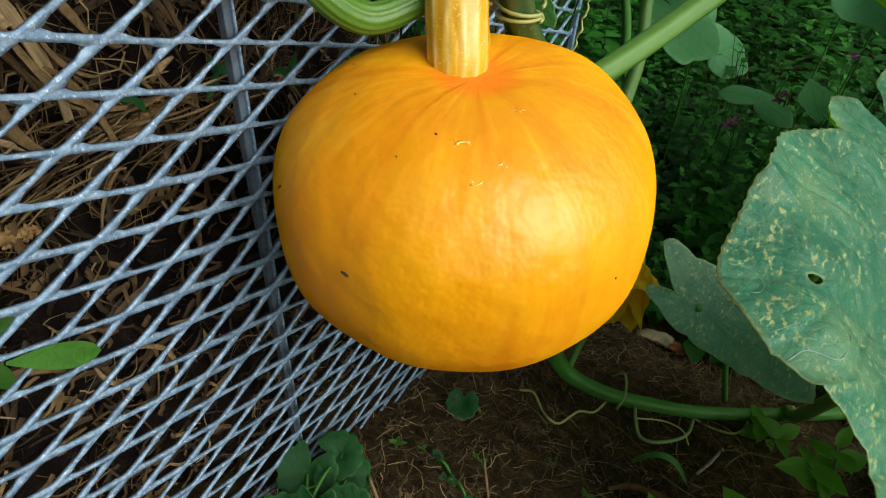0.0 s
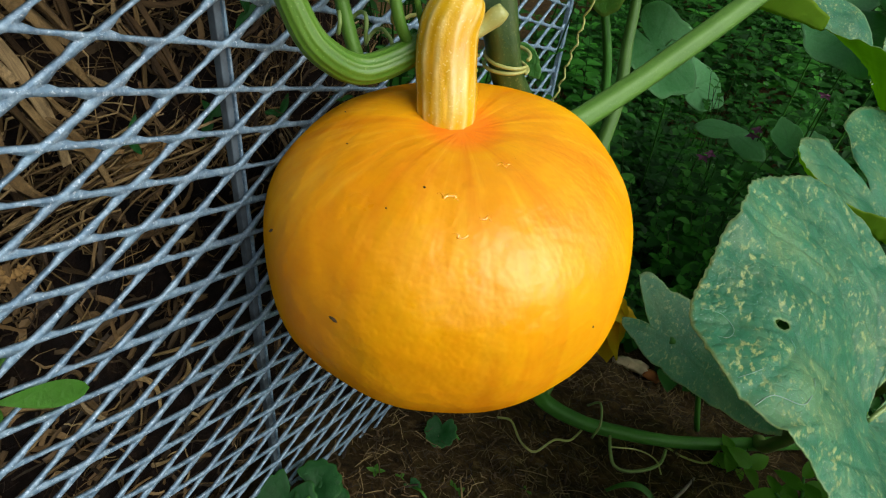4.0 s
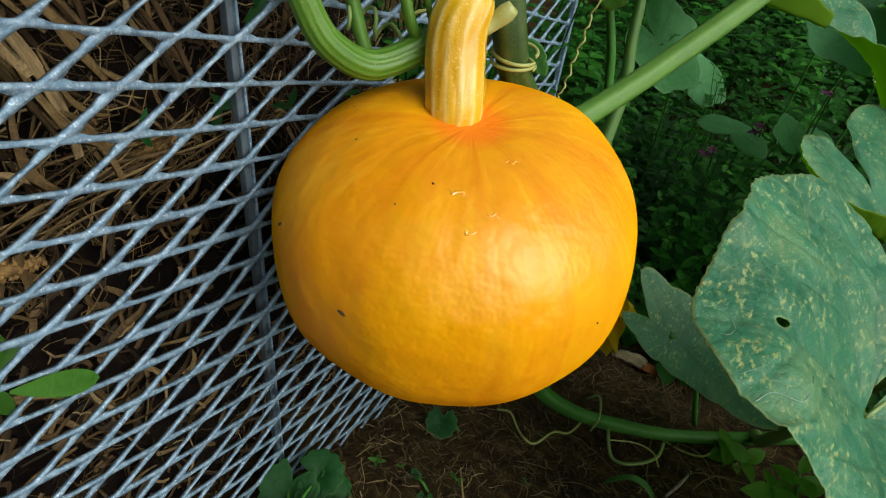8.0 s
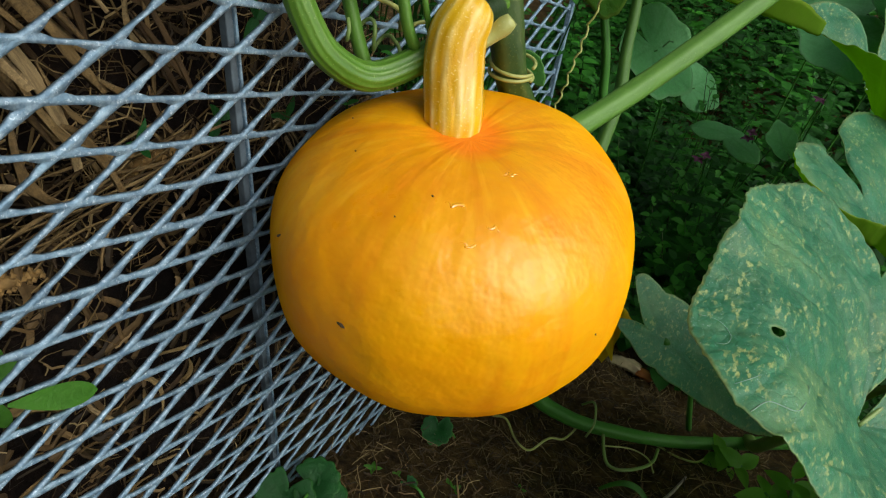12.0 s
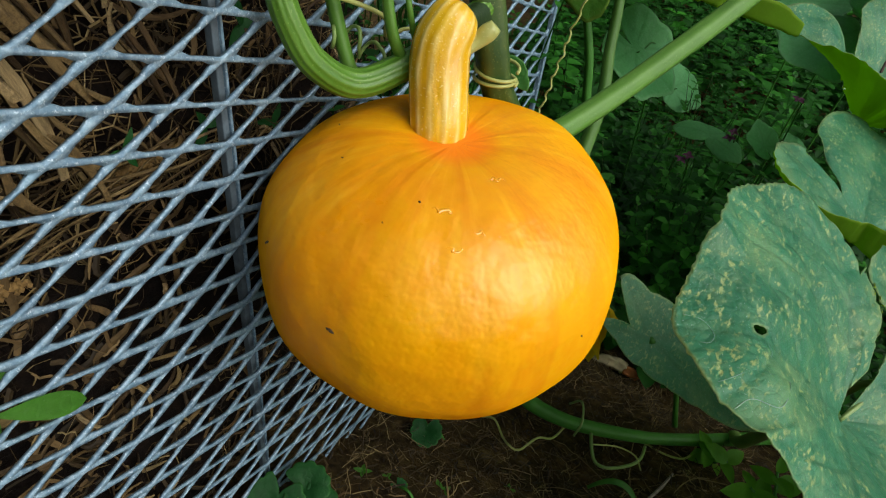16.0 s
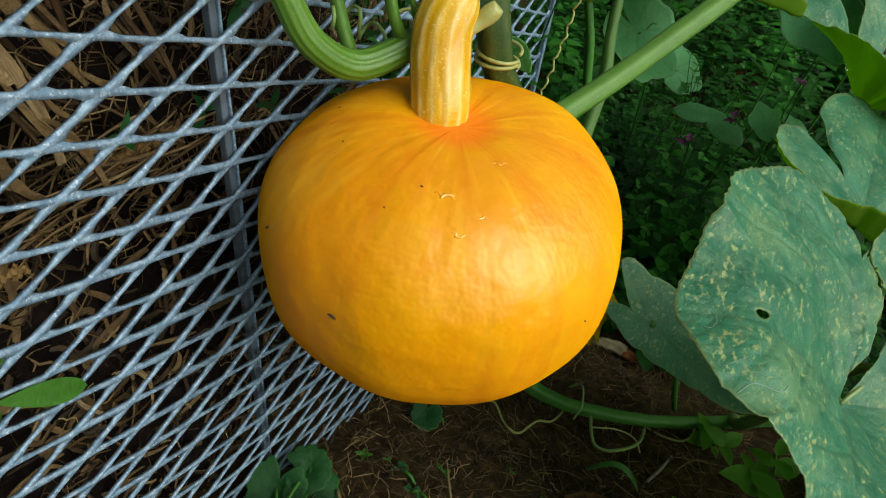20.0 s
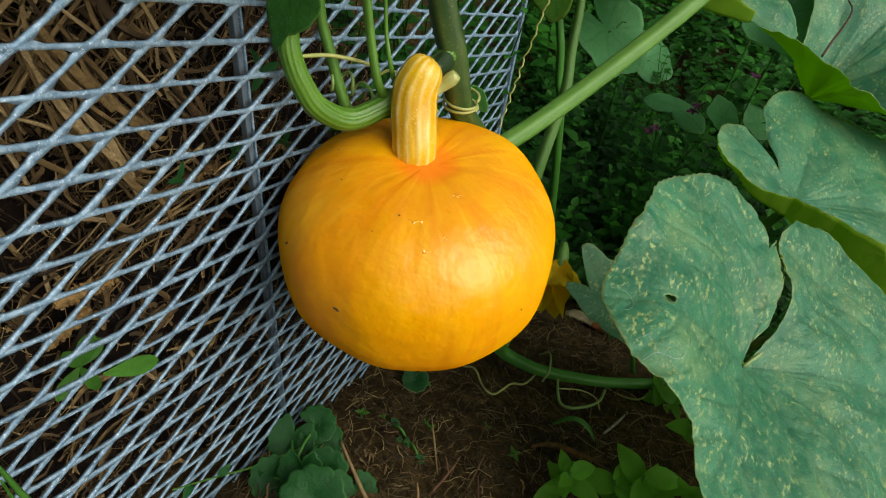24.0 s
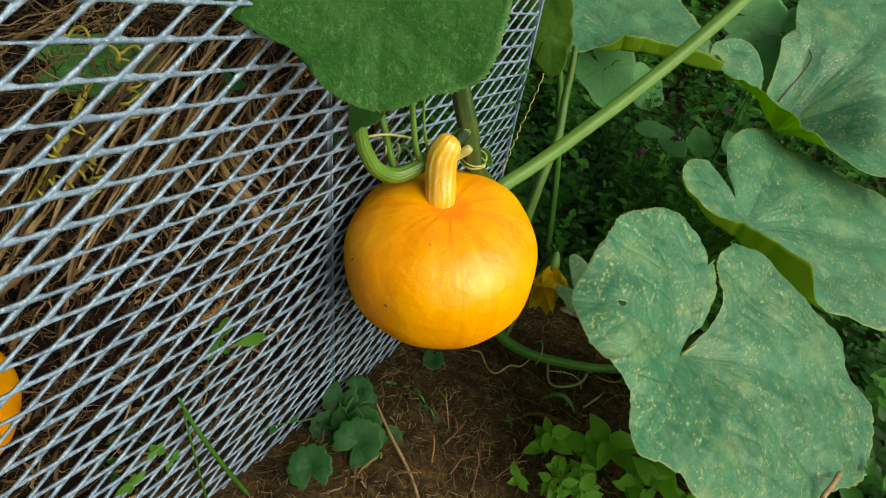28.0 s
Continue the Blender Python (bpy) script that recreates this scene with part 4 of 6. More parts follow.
stem("leaf_stalk", [(0.069, 0.183, 0.848, 0.006), (0.061, 0.163, 0.837, 0.0068), (0.0525, 0.141, 0.8255, 0.0072), (0.0375, 0.1125, 0.8175, 0.0075), (0.0255, 0.0935, 0.8305, 0.0073), (0.0168, 0.0865, 0.850, 0.007), (0.0110, 0.0855, 0.868, 0.0068), (0.009, 0.088, 0.885, 0.0066), (0.016, 0.088, 0.92, 0.0066)], HOOK, vine, "ribbed green leaf stalk bent in a hook", sides=64, ribs=13, depth=0.03, step=0.003, rough=0.03)
stem("side_stem", [(0.03, 0.135, 0.806, 0.0038), (0.024, 0.125, 0.814, 0.0038), (0.01, 0.125, 0.852, 0.0036), (0.003, 0.125, 0.878, 0.0034), (0.002, 0.125, 0.92, 0.0038), (0.004, 0.12, 0.98, 0.003)], STEM, vine, sides=12, ribs=4, depth=0.06, step=0.004)
stem("side_stem", [(0.052, 0.148, 0.812, 0.0030), (0.046, 0.13, 0.838, 0.0030), (0.037, 0.13, 0.877, 0.0028), (0.033, 0.13, 0.909, 0.003), (0.03, 0.13, 0.97, 0.0025)], STEM, vine, sides=12, ribs=4, depth=0.06, step=0.004)
stem("side_stem", [(0.053, 0.146, 0.822, 0.0017), (0.05, 0.137, 0.85, 0.0016), (0.043, 0.14, 0.872, 0.0014), (0.04, 0.142, 0.90, 0.001), (0.041, 0.143, 0.925, 0.0004)], STEM, vine, sides=10, step=0.004)
stem("leaf_stalk", [(0.043, 0.556, 0.776, 0.0042), (0.052, 0.54, 0.742, 0.0052), (0.06, 0.52, 0.71, 0.0057), (0.074, 0.49, 0.674, 0.0064), (0.079, 0.46, 0.638, 0.007), (0.083, 0.43, 0.602, 0.0074), (0.095, 0.36, 0.48, 0.0085), (0.11, 0.335, 0.385, 0.009)], STEM_OLIVE, vine, "slender green leaf stalk", sides=16, ribs=5, depth=0.06, step=0.006)
stem("leaf_stalk", [(-0.045, 0.70, 0.74, 0.005), (-0.03, 0.70, 0.689, 0.0055), (-0.007, 0.70, 0.622, 0.006), (0.005, 0.70, 0.566, 0.0062), (0.022, 0.70, 0.51, 0.0065), (0.06, 0.69, 0.30, 0.007), (0.07, 0.69, 0.17, 0.007)], STEM_LOW, vine, "slender green leaf stalk", sides=14, ribs=5, depth=0.06, step=0.008)

# the big leaf in front, its funnel at the stalk
A_AT, A_U, A_N = (0.357, 0.233, 0.654), (0.855, -0.175, -0.488), (0.499, 0.026, 0.866)
A_OUT = [(0, 0.215), (8, 0.23), (19, 0.272), (30, 0.345), (38, 0.365), (46, 0.389), (54, 0.348), (61, 0.365), (69, 0.327), (78, 0.296), (90, 0.264), (99, 0.228), (104, 0.178), (107, 0.15), (110, 0.164), (116, 0.179), (124, 0.194), (133, 0.191), (147, 0.182), (162, 0.173), (176, 0.161), (188, 0.15), (200, 0.146), (209, 0.144), (218, 0.142), (226, 0.136), (233, 0.131), (241, 0.123), (250, 0.108), (259, 0.103), (264, 0.110), (268, 0.128), (272, 0.146), (277, 0.157), (288, 0.142), (301, 0.138), (308, 0.152), (330, 0.185)]
big_leaf = blade("leaf", A_AT, A_U, A_N, A_OUT, LEAF, vine, "large blue-green leaf with pale mottling and one hole", veins=(45, 82, 15, 340, 275, 210, 150, 120), funnel=0.04, bulge=0.0045, wave=0.0045, seed=1, sectors=360, rings=60, heart=(0.0166, 0.0425), curl=((180, 240, -0.024),), cut=(
    [(0.0145, 0.041), (0.005, 0.0592), (0.0055, 0.079), (-0.002, 0.099), (-0.0185, 0.128), (-0.036, 0.155), (-0.05, 0.172), (-0.043, 0.178), (-0.030, 0.154), (-0.0125, 0.134), (0.002, 0.1235), (0.0105, 0.107), (0.0145, 0.090), (0.0145, 0.072), (0.0175, 0.046)],
    [(-0.0960, -0.0380), (-0.0935, -0.0330), (-0.0908, -0.0313), (-0.0872, -0.0250), (-0.0855, -0.0307), (-0.0875, -0.0372), (-0.091, -0.0402)]))
_au, _av, _an = frame_of(A_U, A_N)


def on_big_leaf(a, b, h, r):
    return (*(Vector(A_AT) + _au * a + _av * b + _an * h), r)


stem("leaf_stalk", [on_big_leaf(0.0170, 0.0425, -0.038, 0.0015), on_big_leaf(0.0195, 0.062, -0.029, 0.0018), on_big_leaf(0.0215, 0.0790, -0.024, 0.0020), on_big_leaf(0.022, 0.097, -0.026, 0.0024), (0.374, 0.36, 0.55, 0.005), (0.37, 0.40, 0.46, 0.007), (0.365, 0.47, 0.33, 0.0075), (0.36, 0.50, 0.30, 0.008)], TENDRIL_GREEN, vine, "pale green leaf stalk", sides=14, ribs=5, depth=0.06)


def upon(ob, points, lift, thick):
    """The points moved on to the nearest corners of a leaf's upper side."""
    base = ob.parent.location + ob.location
    corners = [base + q.co for q in ob.data.vertices]
    return [(*(min(corners, key=lambda q: (q - Vector(p)).length_squared) + Vector((0.5, 0, 0.87)) * lift), thick) for p in points]


TRAILS = ([(0.2725, 0.1464, 0.7053), (0.2816, 0.1569, 0.6997), (0.2945, 0.1652, 0.6921), (0.2973, 0.1741, 0.6902), (0.2999, 0.1899, 0.6882), (0.2999, 0.1972, 0.688)],
          [(0.2292, 0.1943, 0.6995), (0.2384, 0.1968, 0.6997), (0.2484, 0.192, 0.699), (0.2478, 0.1843, 0.698), (0.2435, 0.1807, 0.6964)],
          [(0.2586, 0.1558, 0.6992), (0.2682, 0.1691, 0.7023), (0.2796, 0.2032, 0.6894), (0.2802, 0.2124, 0.6922)])
for k, pts in enumerate(TRAILS):
    trail = stem("mine_trail", upon(big_leaf, pts, 0.0002, 0.0003 if k == 0 else 0.00016), CREAM, vine, "pale winding trail of a leaf miner", sides=6, step=0.002)
    trail.parent, trail.location = big_leaf, (0, 0, 0)

LOBED = [(0, 1.0), (18, 0.9), (36, 0.84), (52, 0.92), (70, 0.84), (88, 0.74), (106, 0.8), (124, 0.78), (142, 0.7), (158, 0.6), (170, 0.42), (177, 0.12), (183, 0.12), (190, 0.42), (202, 0.62), (218, 0.72), (236, 0.8), (254, 0.78), (272, 0.74), (290, 0.86), (308, 0.93), (324, 0.84), (342, 0.9)]
RAYS = (0, 52, 108, 308, 252, 150, 210)


def lobed(k, sx=1.0):
    return [(a, r * k) for a, r in LOBED]


# leaf behind it, near rim turned up
blade("leaf", (0.376, 0.624, 0.578), (0.795, 0.531, -0.294), (0.355, -0.014, 0.935), [(0, 0.36), (14, 0.42), (25, 0.415), (33, 0.333), (43, 0.29), (55, 0.253), (64, 0.26), (74, 0.232), (87, 0.185), (100, 0.13), (108, 0.06), (113, 0.04), (117, 0.09), (124, 0.118), (135, 0.13), (150, 0.14), (167, 0.138), (178, 0.13), (184, 0.11), (204, 0.08), (224, 0.058), (250, 0.06), (276, 0.076), (294, 0.121), (302, 0.15), (320, 0.206), (330, 0.272), (345, 0.33)], LEAF, vine, "blue-green mottled leaf with its near rim turned up", veins=(10, 60, 140, 330, 200, 280), funnel=0.012, bulge=0.006, wave=0.004, seed=2, sectors=260, rings=24, flap=((150, 0.0), (180, 0.006), (224, 0.03), (276, 0.048), (294, 0.058), (304, 0.01), (312, 0.0)), flap_dir=(0, 0.0, 1))
stem("leaf_stalk", [(0.376, 0.624, 0.562, 0.006), (0.36, 0.63, 0.52, 0.0065), (0.32, 0.62, 0.40, 0.007), (0.3, 0.6, 0.22, 0.008)], STEM, vine, sides=12, ribs=5, depth=0.06)
# the two large leaves farther up, rims turned up towards the path
blade("leaf", (0.3866, 0.9791, 0.6486), (0.288, -0.923, -0.256), (0.238, -0.19, 0.952), [(6, 0.159), (20, 0.18), (33, 0.202), (43, 0.245), (70, 0.255), (97, 0.27), (134, 0.36), (157, 0.4), (182, 0.3), (195, 0.207), (198, 0.153), (219, 0.124), (245, 0.144), (258, 0.19), (268, 0.217), (278, 0.225), (286, 0.223), (293, 0.212), (297, 0.192), (305, 0.17), (316, 0.16), (328, 0.135), (335, 0.135), (338, 0.155), (350, 0.147)], LEAF, vine, "broad blue-green funnel-shaped leaf, its underside showing", veins=(20, 60, 110, 150, 320, 275, 185), funnel=0.0, cup=0.125, bulge=0.006, wave=0.005, seed=3, sectors=320, rings=30, flap=((6, 0.075), (30, 0.05), (60, 0.025), (100, 0.0), (266, 0.0), (280, 0.04), (293, 0.08), (300, 0.12), (328, 0.12), (340, 0.11), (350, 0.09)), flap_dir=(0, 0.82, -0.57), rise=0.028, cut=([(0.046, -0.083), (-0.0118, -0.0935), (-0.04, -0.1265), (-0.0704, -0.16), (-0.1058, -0.0729), (-0.0324, -0.0678), (0.0226, -0.0744)],))
stem("leaf_stalk", [(0.387, 0.982, 0.528, 0.007), (0.392, 1.0, 0.45, 0.008), (0.41, 1.02, 0.05, 0.009)], STEM, vine, sides=12, ribs=5, depth=0.06)
stem("dry_stalk", [(0.330, 0.842, 0.668, 0.0018), (0.336, 0.90, 0.667, 0.0018), (0.345, 0.965, 0.671, 0.0016), (0.349, 1.02, 0.680, 0.0014), (0.338, 1.04, 0.686, 0.001)], SCAR, vine, "thin brown dried stalk lying on a leaf", sides=8)
blade("leaf", (0.0459, 0.701, 0.7394), (0.818, 0.515, -0.256), (0.241, 0.097, 0.966), [(7, 0.236), (25, 0.268), (36, 0.287), (48, 0.323), (56, 0.362), (74, 0.316), (109, 0.161), (150, 0.1), (203, 0.086), (233, 0.133), (243, 0.069), (289, 0.044), (330, 0.06), (352, 0.09), (359, 0.17)], LEAF, vine, "blue-green leaf with its yellow-green rim turned up", veins=(10, 40, 70, 95, 230), funnel=0.0, bulge=0.005, wave=0.004, seed=4, sectors=260, rings=20, flap=((240, 0.0), (289, 0.032), (352, 0.026), (359, 0.036), (7, 0.02), (20, 0.0)), flap_dir=(0, -0.26, 0.96))
blade("leaf", (0.006, 0.5438, 0.7854), (0.3, 0.1, -0.9), (0.3, -0.9, 0.3), [(7, 0.059), (38, 0.034), (112, 0.031), (151, 0.064), (184, 0.07), (203, 0.054), (262, 0.024), (335, 0.05), (352, 0.063)], OLIVE_LEAF, vine, "yellow-green hanging leaf lobe", veins=(0, 60, 300, 180), funnel=0.0, bulge=0.003, wave=0.004, seed=5, sectors=100, rings=10)
# the dark leaf over the pumpkin
blade("leaf", (0.0759, 0.0176, 1.036), (0.3302, -0.5369, -0.7763), (0.2481, -0.7442, 0.6202), [(0, 0.0655), (18, 0.063), (33, 0.062), (55, 0.0755), (68, 0.078), (81, 0.077), (96, 0.08), (120, 0.088), (150, 0.09), (175, 0.06), (182, 0.02), (190, 0.06), (210, 0.1), (240, 0.115), (272, 0.114), (284, 0.086), (296, 0.067), (311, 0.0635), (334, 0.064)], LEAF_DARK, vine, "dark green leaf with pale toothed rim over the pumpkin", veins=RAYS, funnel=0.008, bulge=0.004, wave=0.002, seed=6, sectors=240, rings=16, teeth=0.03)
stem("leaf_stalk", [(0.016, 0.088, 0.918, 0.0065), (0.03, 0.075, 0.96, 0.006), (0.055, 0.045, 1.01, 0.006), (0.074, 0.021, 1.026, 0.006)], STEM, vine, sides=20, ribs=9, depth=0.04)
blade("leaf", (0.0225, 0.0775, 0.910), (0, 0, -1), (0.227, -0.967, -0.118), [(3, 0.025), (34, 0.019), (64, 0.017), (107, 0.016), (141, 0.018), (159, 0.024), (168, 0.039), (189, 0.035), (212, 0.02), (287, 0.014), (323, 0.029), (340, 0.046), (347, 0.03)], LEAF_DARK, vine, "small dark green drooping leaf", veins=(0, 60, 340), funnel=0.0, bulge=0.002, wave=0.002, seed=7, sectors=120, rings=10)
blade("leaf", (0.084, 0.208, 0.806), (0.5, 0, -0.5), (0.3, -0.9, 0.3), [(0, 0.013), (40, 0.007), (90, 0.006), (140, 0.008), (180, 0.012), (220, 0.008), (270, 0.006), (320, 0.007)], LEAF_DARK, vine, "small green leaf behind the stem", veins=(0, 180), funnel=0.0, bulge=0.002, wave=0.002, seed=9, sectors=60, rings=6)
# leaf under the big one, and leaves in the green behind
blade("leaf", (0.2189, 0.3992, 0.4837), (0.78, -0.12, -0.55), (0.45, -0.35, 0.8), [(7, 0.128), (15, 0.158), (31, 0.138), (56, 0.088), (92, 0.052), (138, 0.05), (157, 0.069), (163, 0.073), (169, 0.073), (183, 0.046), (203, 0.026), (210, 0.05), (213, 0.058), (222, 0.056), (236, 0.042), (257, 0.037), (300, 0.033), (338, 0.05), (350, 0.068), (353, 0.078), (358, 0.087)], LEAF, vine, "young blue-green leaf close to the soil", veins=(10, 165, 60, 220), funnel=0.004, bulge=0.003, wave=0.002, seed=8, sectors=200, rings=14)
stem("leaf_stalk", [(0.219, 0.40, 0.48, 0.004), (0.255, 0.445, 0.42, 0.003), (0.29, 0.46, 0.31, 0.0035)], STEM_LOW, vine, sides=12)
for k, (at, size, tilt, label) in enumerate((((0.012, 0.90, 0.58), 0.098, (0.65, -0.3, 0.75), "pale grey-green leaf behind the leaf stalks"), ((0.060, 1.12, 0.45), 0.075, (0.5, -0.2, 0.9), "pale green lobed leaf in the herbs"), ((0.25, 0.889, 0.505), 0.042, (0.5, -0.3, 0.85), "small heart-shaped green leaf"), ((0.311, 1.066, 0.43), 0.05, (0.5, -0.2, 0.85), "small round green leaf"), ((0.26, 1.15, 0.6), 0.10, (0.1, -0.4, 0.9), "mid-green leaf in the herbs"), ((0.20, 1.28, 0.62), 0.09, (0.0, -0.4, 0.9), "mid-green leaf in the herbs"), ((0.33, 1.20, 0.66), 0.08, (0.1, -0.3, 0.9), "mid-green leaf in the herbs"))):
    a = k * 1.3
    blade("leaf", at, (math.cos(a), math.sin(a), -0.1), tilt, lobed(size), PALE_LEAF, vine, label, veins=RAYS, funnel=0.008, bulge=0.004, wave=0.005, seed=20 + k, sectors=120, rings=10)
    gx, gy = at[0] + 0.02 * math.cos(a), at[1] + 0.24
    stem("leaf_stalk", [(at[0], at[1], at[2] - 0.01, 0.0014), (at[0] + 0.02, at[1] + 0.08, at[2] - 0.05, 0.0014), (gx, gy, max(ground_z(gx, gy), 0.0) - 0.01, 0.0025)], STEM_LOW, vine, sides=10, step=0.02)


blade("leaf", (0.163, 0.947, 0.458), (0.11, -0.04, 0.064), (0.0, -0.25, 0.95), [(0, 0.066), (30, 0.056), (60, 0.036), (90, 0.03), (120, 0.036), (150, 0.056), (180, 0.066), (205, 0.05), (240, 0.022), (270, 0.012), (300, 0.026), (330, 0.052)], PALE_LEAF, vine, "pale arched green leaf low in the herbs", veins=(0, 180, 60, 120), funnel=0.0, bulge=0.003, wave=0.003, droop=0.02, seed=28, sectors=120, rings=10)


def spiral(a, b, turns, radius, thick, wob=0.0):
    """Points along a curled tendril from a to b."""
    a, b = Vector(a), Vector(b)
    d = (b - a).normalized()
    x = d.orthogonal().normalized()
    y = d.cross(x)
    n = int(turns * 9)
    return [(*(a.lerp(b, k / n) + (x * math.cos(2 * math.pi * turns * k / n) + y * math.sin(2 * math.pi * turns * k / n)) * radius * (1 + wob * math.sin(k))), thick) for k in range(n + 1)]


stem("tendril", spiral((0.103, 0.27, 0.885), (0.093, 0.27, 0.82), 5, 0.0006, 0.0007, 0.6) + spiral((0.092, 0.27, 0.818), (0.082, 0.27, 0.745), 6, 0.0009, 0.0007, 0.6), TENDRIL, vine, "pale wavy tendril", sides=7, step=0.003)
for z, s in ((0.811, 1.0), (0.806, -0.6)):
    stem("tendril", [(0.0775 + 0.0128 * math.cos(a), 0.1925 + 0.0128 * math.sin(a), z + 0.0022 * s * math.sin(a * 0.5 + 1), 0.0011) for a in np.linspace(0, 2 * math.pi, 26)], TENDRIL, vine, "yellow tendril ring round the stem", sides=7, step=0.003)
stem("tendril", [(0.066, 0.18, 0.812, 0.001), (0.06, 0.16, 0.818, 0.001), (0.07, 0.172, 0.807, 0.001)], TENDRIL, vine, sides=6, step=0.003)
stem("tendril", [(0.01, 0.09, 0.862, 0.0013), (0.02, 0.115, 0.856, 0.0013), (0.032, 0.14, 0.843, 0.0013), (0.028, 0.15, 0.828, 0.0012), (0.036, 0.16, 0.832, 0.0011), (0.05, 0.165, 0.825, 0.001)], TENDRIL, vine, "yellow curled tendril", sides=7, step=0.003)
stem("tendril", spiral((0.012, 0.12, 0.835), (0.04, 0.15, 0.815), 3, 0.006, 0.0011, 0.4), TENDRIL_GREEN, vine, sides=7, step=0.003)


def lying(points, lift, thick):
    return [(x, y, ground_z(x, y) + lift + dz, thick) for x, y, dz in points]


stem("tendril", lying([(0.2096, 0.3425, 0.02), (0.2378, 0.3674, 0.018), (0.2589, 0.3653, 0.02), (0.27, 0.352, 0.014)], 0.0, 0.0009), TENDRIL, vine, "pale thin tendril on the soil", sides=7, step=0.004)
stem("tendril", lying([(0.205, 0.352, 0.03), (0.2129, 0.3357, 0.02), (0.2229, 0.3241, 0.012), (0.2379, 0.3253, 0.014), (0.2562, 0.3466, 0.016), (0.2652, 0.3681, 0.018), (0.2654, 0.3914, 0.022)], 0.0, 0.0019), TENDRIL_GREEN, vine, "hooked green tendril on the soil", sides=9, step=0.004)
stem("tendril", lying([(0.2384, 0.3854, 0.03), (0.2684, 0.4054, 0.016), (0.2858, 0.4064, 0.014), (0.309, 0.4136, 0.016), (0.3201, 0.4358, 0.018), (0.3207, 0.45, 0.022)], 0.0, 0.0013), TENDRIL, vine, sides=8, step=0.004)
stem("tendril", lying([(0.0916, 0.2942, 0.012), (0.1069, 0.296, 0.018000000000000002), (0.124, 0.2817, 0.012), (0.1369, 0.2681, 0.018000000000000002), (0.1474, 0.2757, 0.012), (0.1568, 0.3045, 0.018000000000000002), (0.1702, 0.3256, 0.012), (0.1766, 0.3602, 0.018000000000000002)], 0.0, 0.0013), TENDRIL, vine, "pale wavy tendril beside the pumpkin", sides=8, step=0.004)
stem("tendril", lying([(0.17, 0.362, 0.05), (0.182, 0.36, 0.065), (0.192, 0.34, 0.05), (0.19, 0.33, 0.03)], 0.0, 0.0013), TENDRIL_GREEN, vine, sides=8, step=0.004)

# yellow flower behind the pumpkin
F_AT = Vector((0.143, 0.440, 0.470))
flower = thing("squash_flower", F_AT - Vector((0, 0, 0.06)), "crumpled yellow squash flower beside the pumpkin", "flower")
for k in range(5):
    a = 2 * math.pi * k / 5 + 0.4
    v, f, c = small_leaf(0.078, 0.058, k, 0.5, 0.2 if k % 2 else -0.3, teeth=1, rows=12, cols=6)
    d = (0.28 + 0.42 * math.cos(a), -0.75, -0.3 + 0.45 * math.sin(a))
    adopt(link("petal", placed(v, aim(F_AT, d, (-math.cos(a), 0.1, -math.sin(a)))), f, YELLOW, colour=c), flower)
stem("flower_base", [(*(F_AT + Vector((-0.005, 0.016, 0.008)) * h), r) for h, r in ((1.4, 0.003), (0.8, 0.007), (0.0, 0.009), (-0.9, 0.007))], STEM, flower, sides=12, ribs=5, depth=0.1, step=0.003)
stem("flower_stalk", [(*(F_AT + Vector((-0.006, 0.02, 0.01))), 0.004), (0.132, 0.455, 0.47, 0.004), (0.125, 0.42, 0.43, 0.004), (0.125, 0.345, 0.37, 0.004)], STEM, flower, sides=10)

# wilted flower on the soil
wilted = thing("wilted_flower", (0.19, 0.569, ground_z(0.19, 0.569)), "wilted cream squash flower with brown tip on soil", "flower")
g = ground_height(0.19, 0.569)
stem("petal_tube", [(0.1570, 0.5650, g + 0.0072, 0.0025), (0.1700, 0.5670, g + 0.0096, 0.0068), (0.1900, 0.5700, g + 0.0102, 0.0081), (0.2070, 0.5700, g + 0.0084, 0.0056)], WILTED, wilted, sides=16, ribs=5, depth=0.4, step=0.003, rough=0.6)
stem("petal_tip", [(0.2050, 0.5700, g + 0.0084, 0.0059), (0.2170, 0.5680, g + 0.0084, 0.0068), (0.2270, 0.5650, g + 0.0060, 0.0025)], WILTED_TIP, wilted, "rusty brown withered tip", sides=16, ribs=4, depth=0.35, step=0.003, rough=0.7)


# ---------------------------------------------------------------- weeds
def crenate(name, at, n, size, parent, seed, spin=0.0):
    """A round leaf with scalloped rim and a notch at its stalk."""
    out = []
    for k in range(72):
        a = 5 * k
        r = size * (0.87 + 0.13 * abs(math.sin(radians(a * 5.5))) ** 0.7)
        gap = abs((a - 180 + 180) % 360 - 180)
        if gap < 30:
            r *= 0.25 + 0.75 * (gap / 30)
        out.append((a, r))
    return blade(name, at, (math.cos(spin), math.sin(spin), 0), n, out, IVY, parent, veins=(0, 50, 100, 260, 310, 150, 210), funnel=size * 0.25, bulge=size * 0.1, wave=size * 0.06, seed=seed, sectors=110, rings=9, teeth=0.0, reach=size * 0.7)


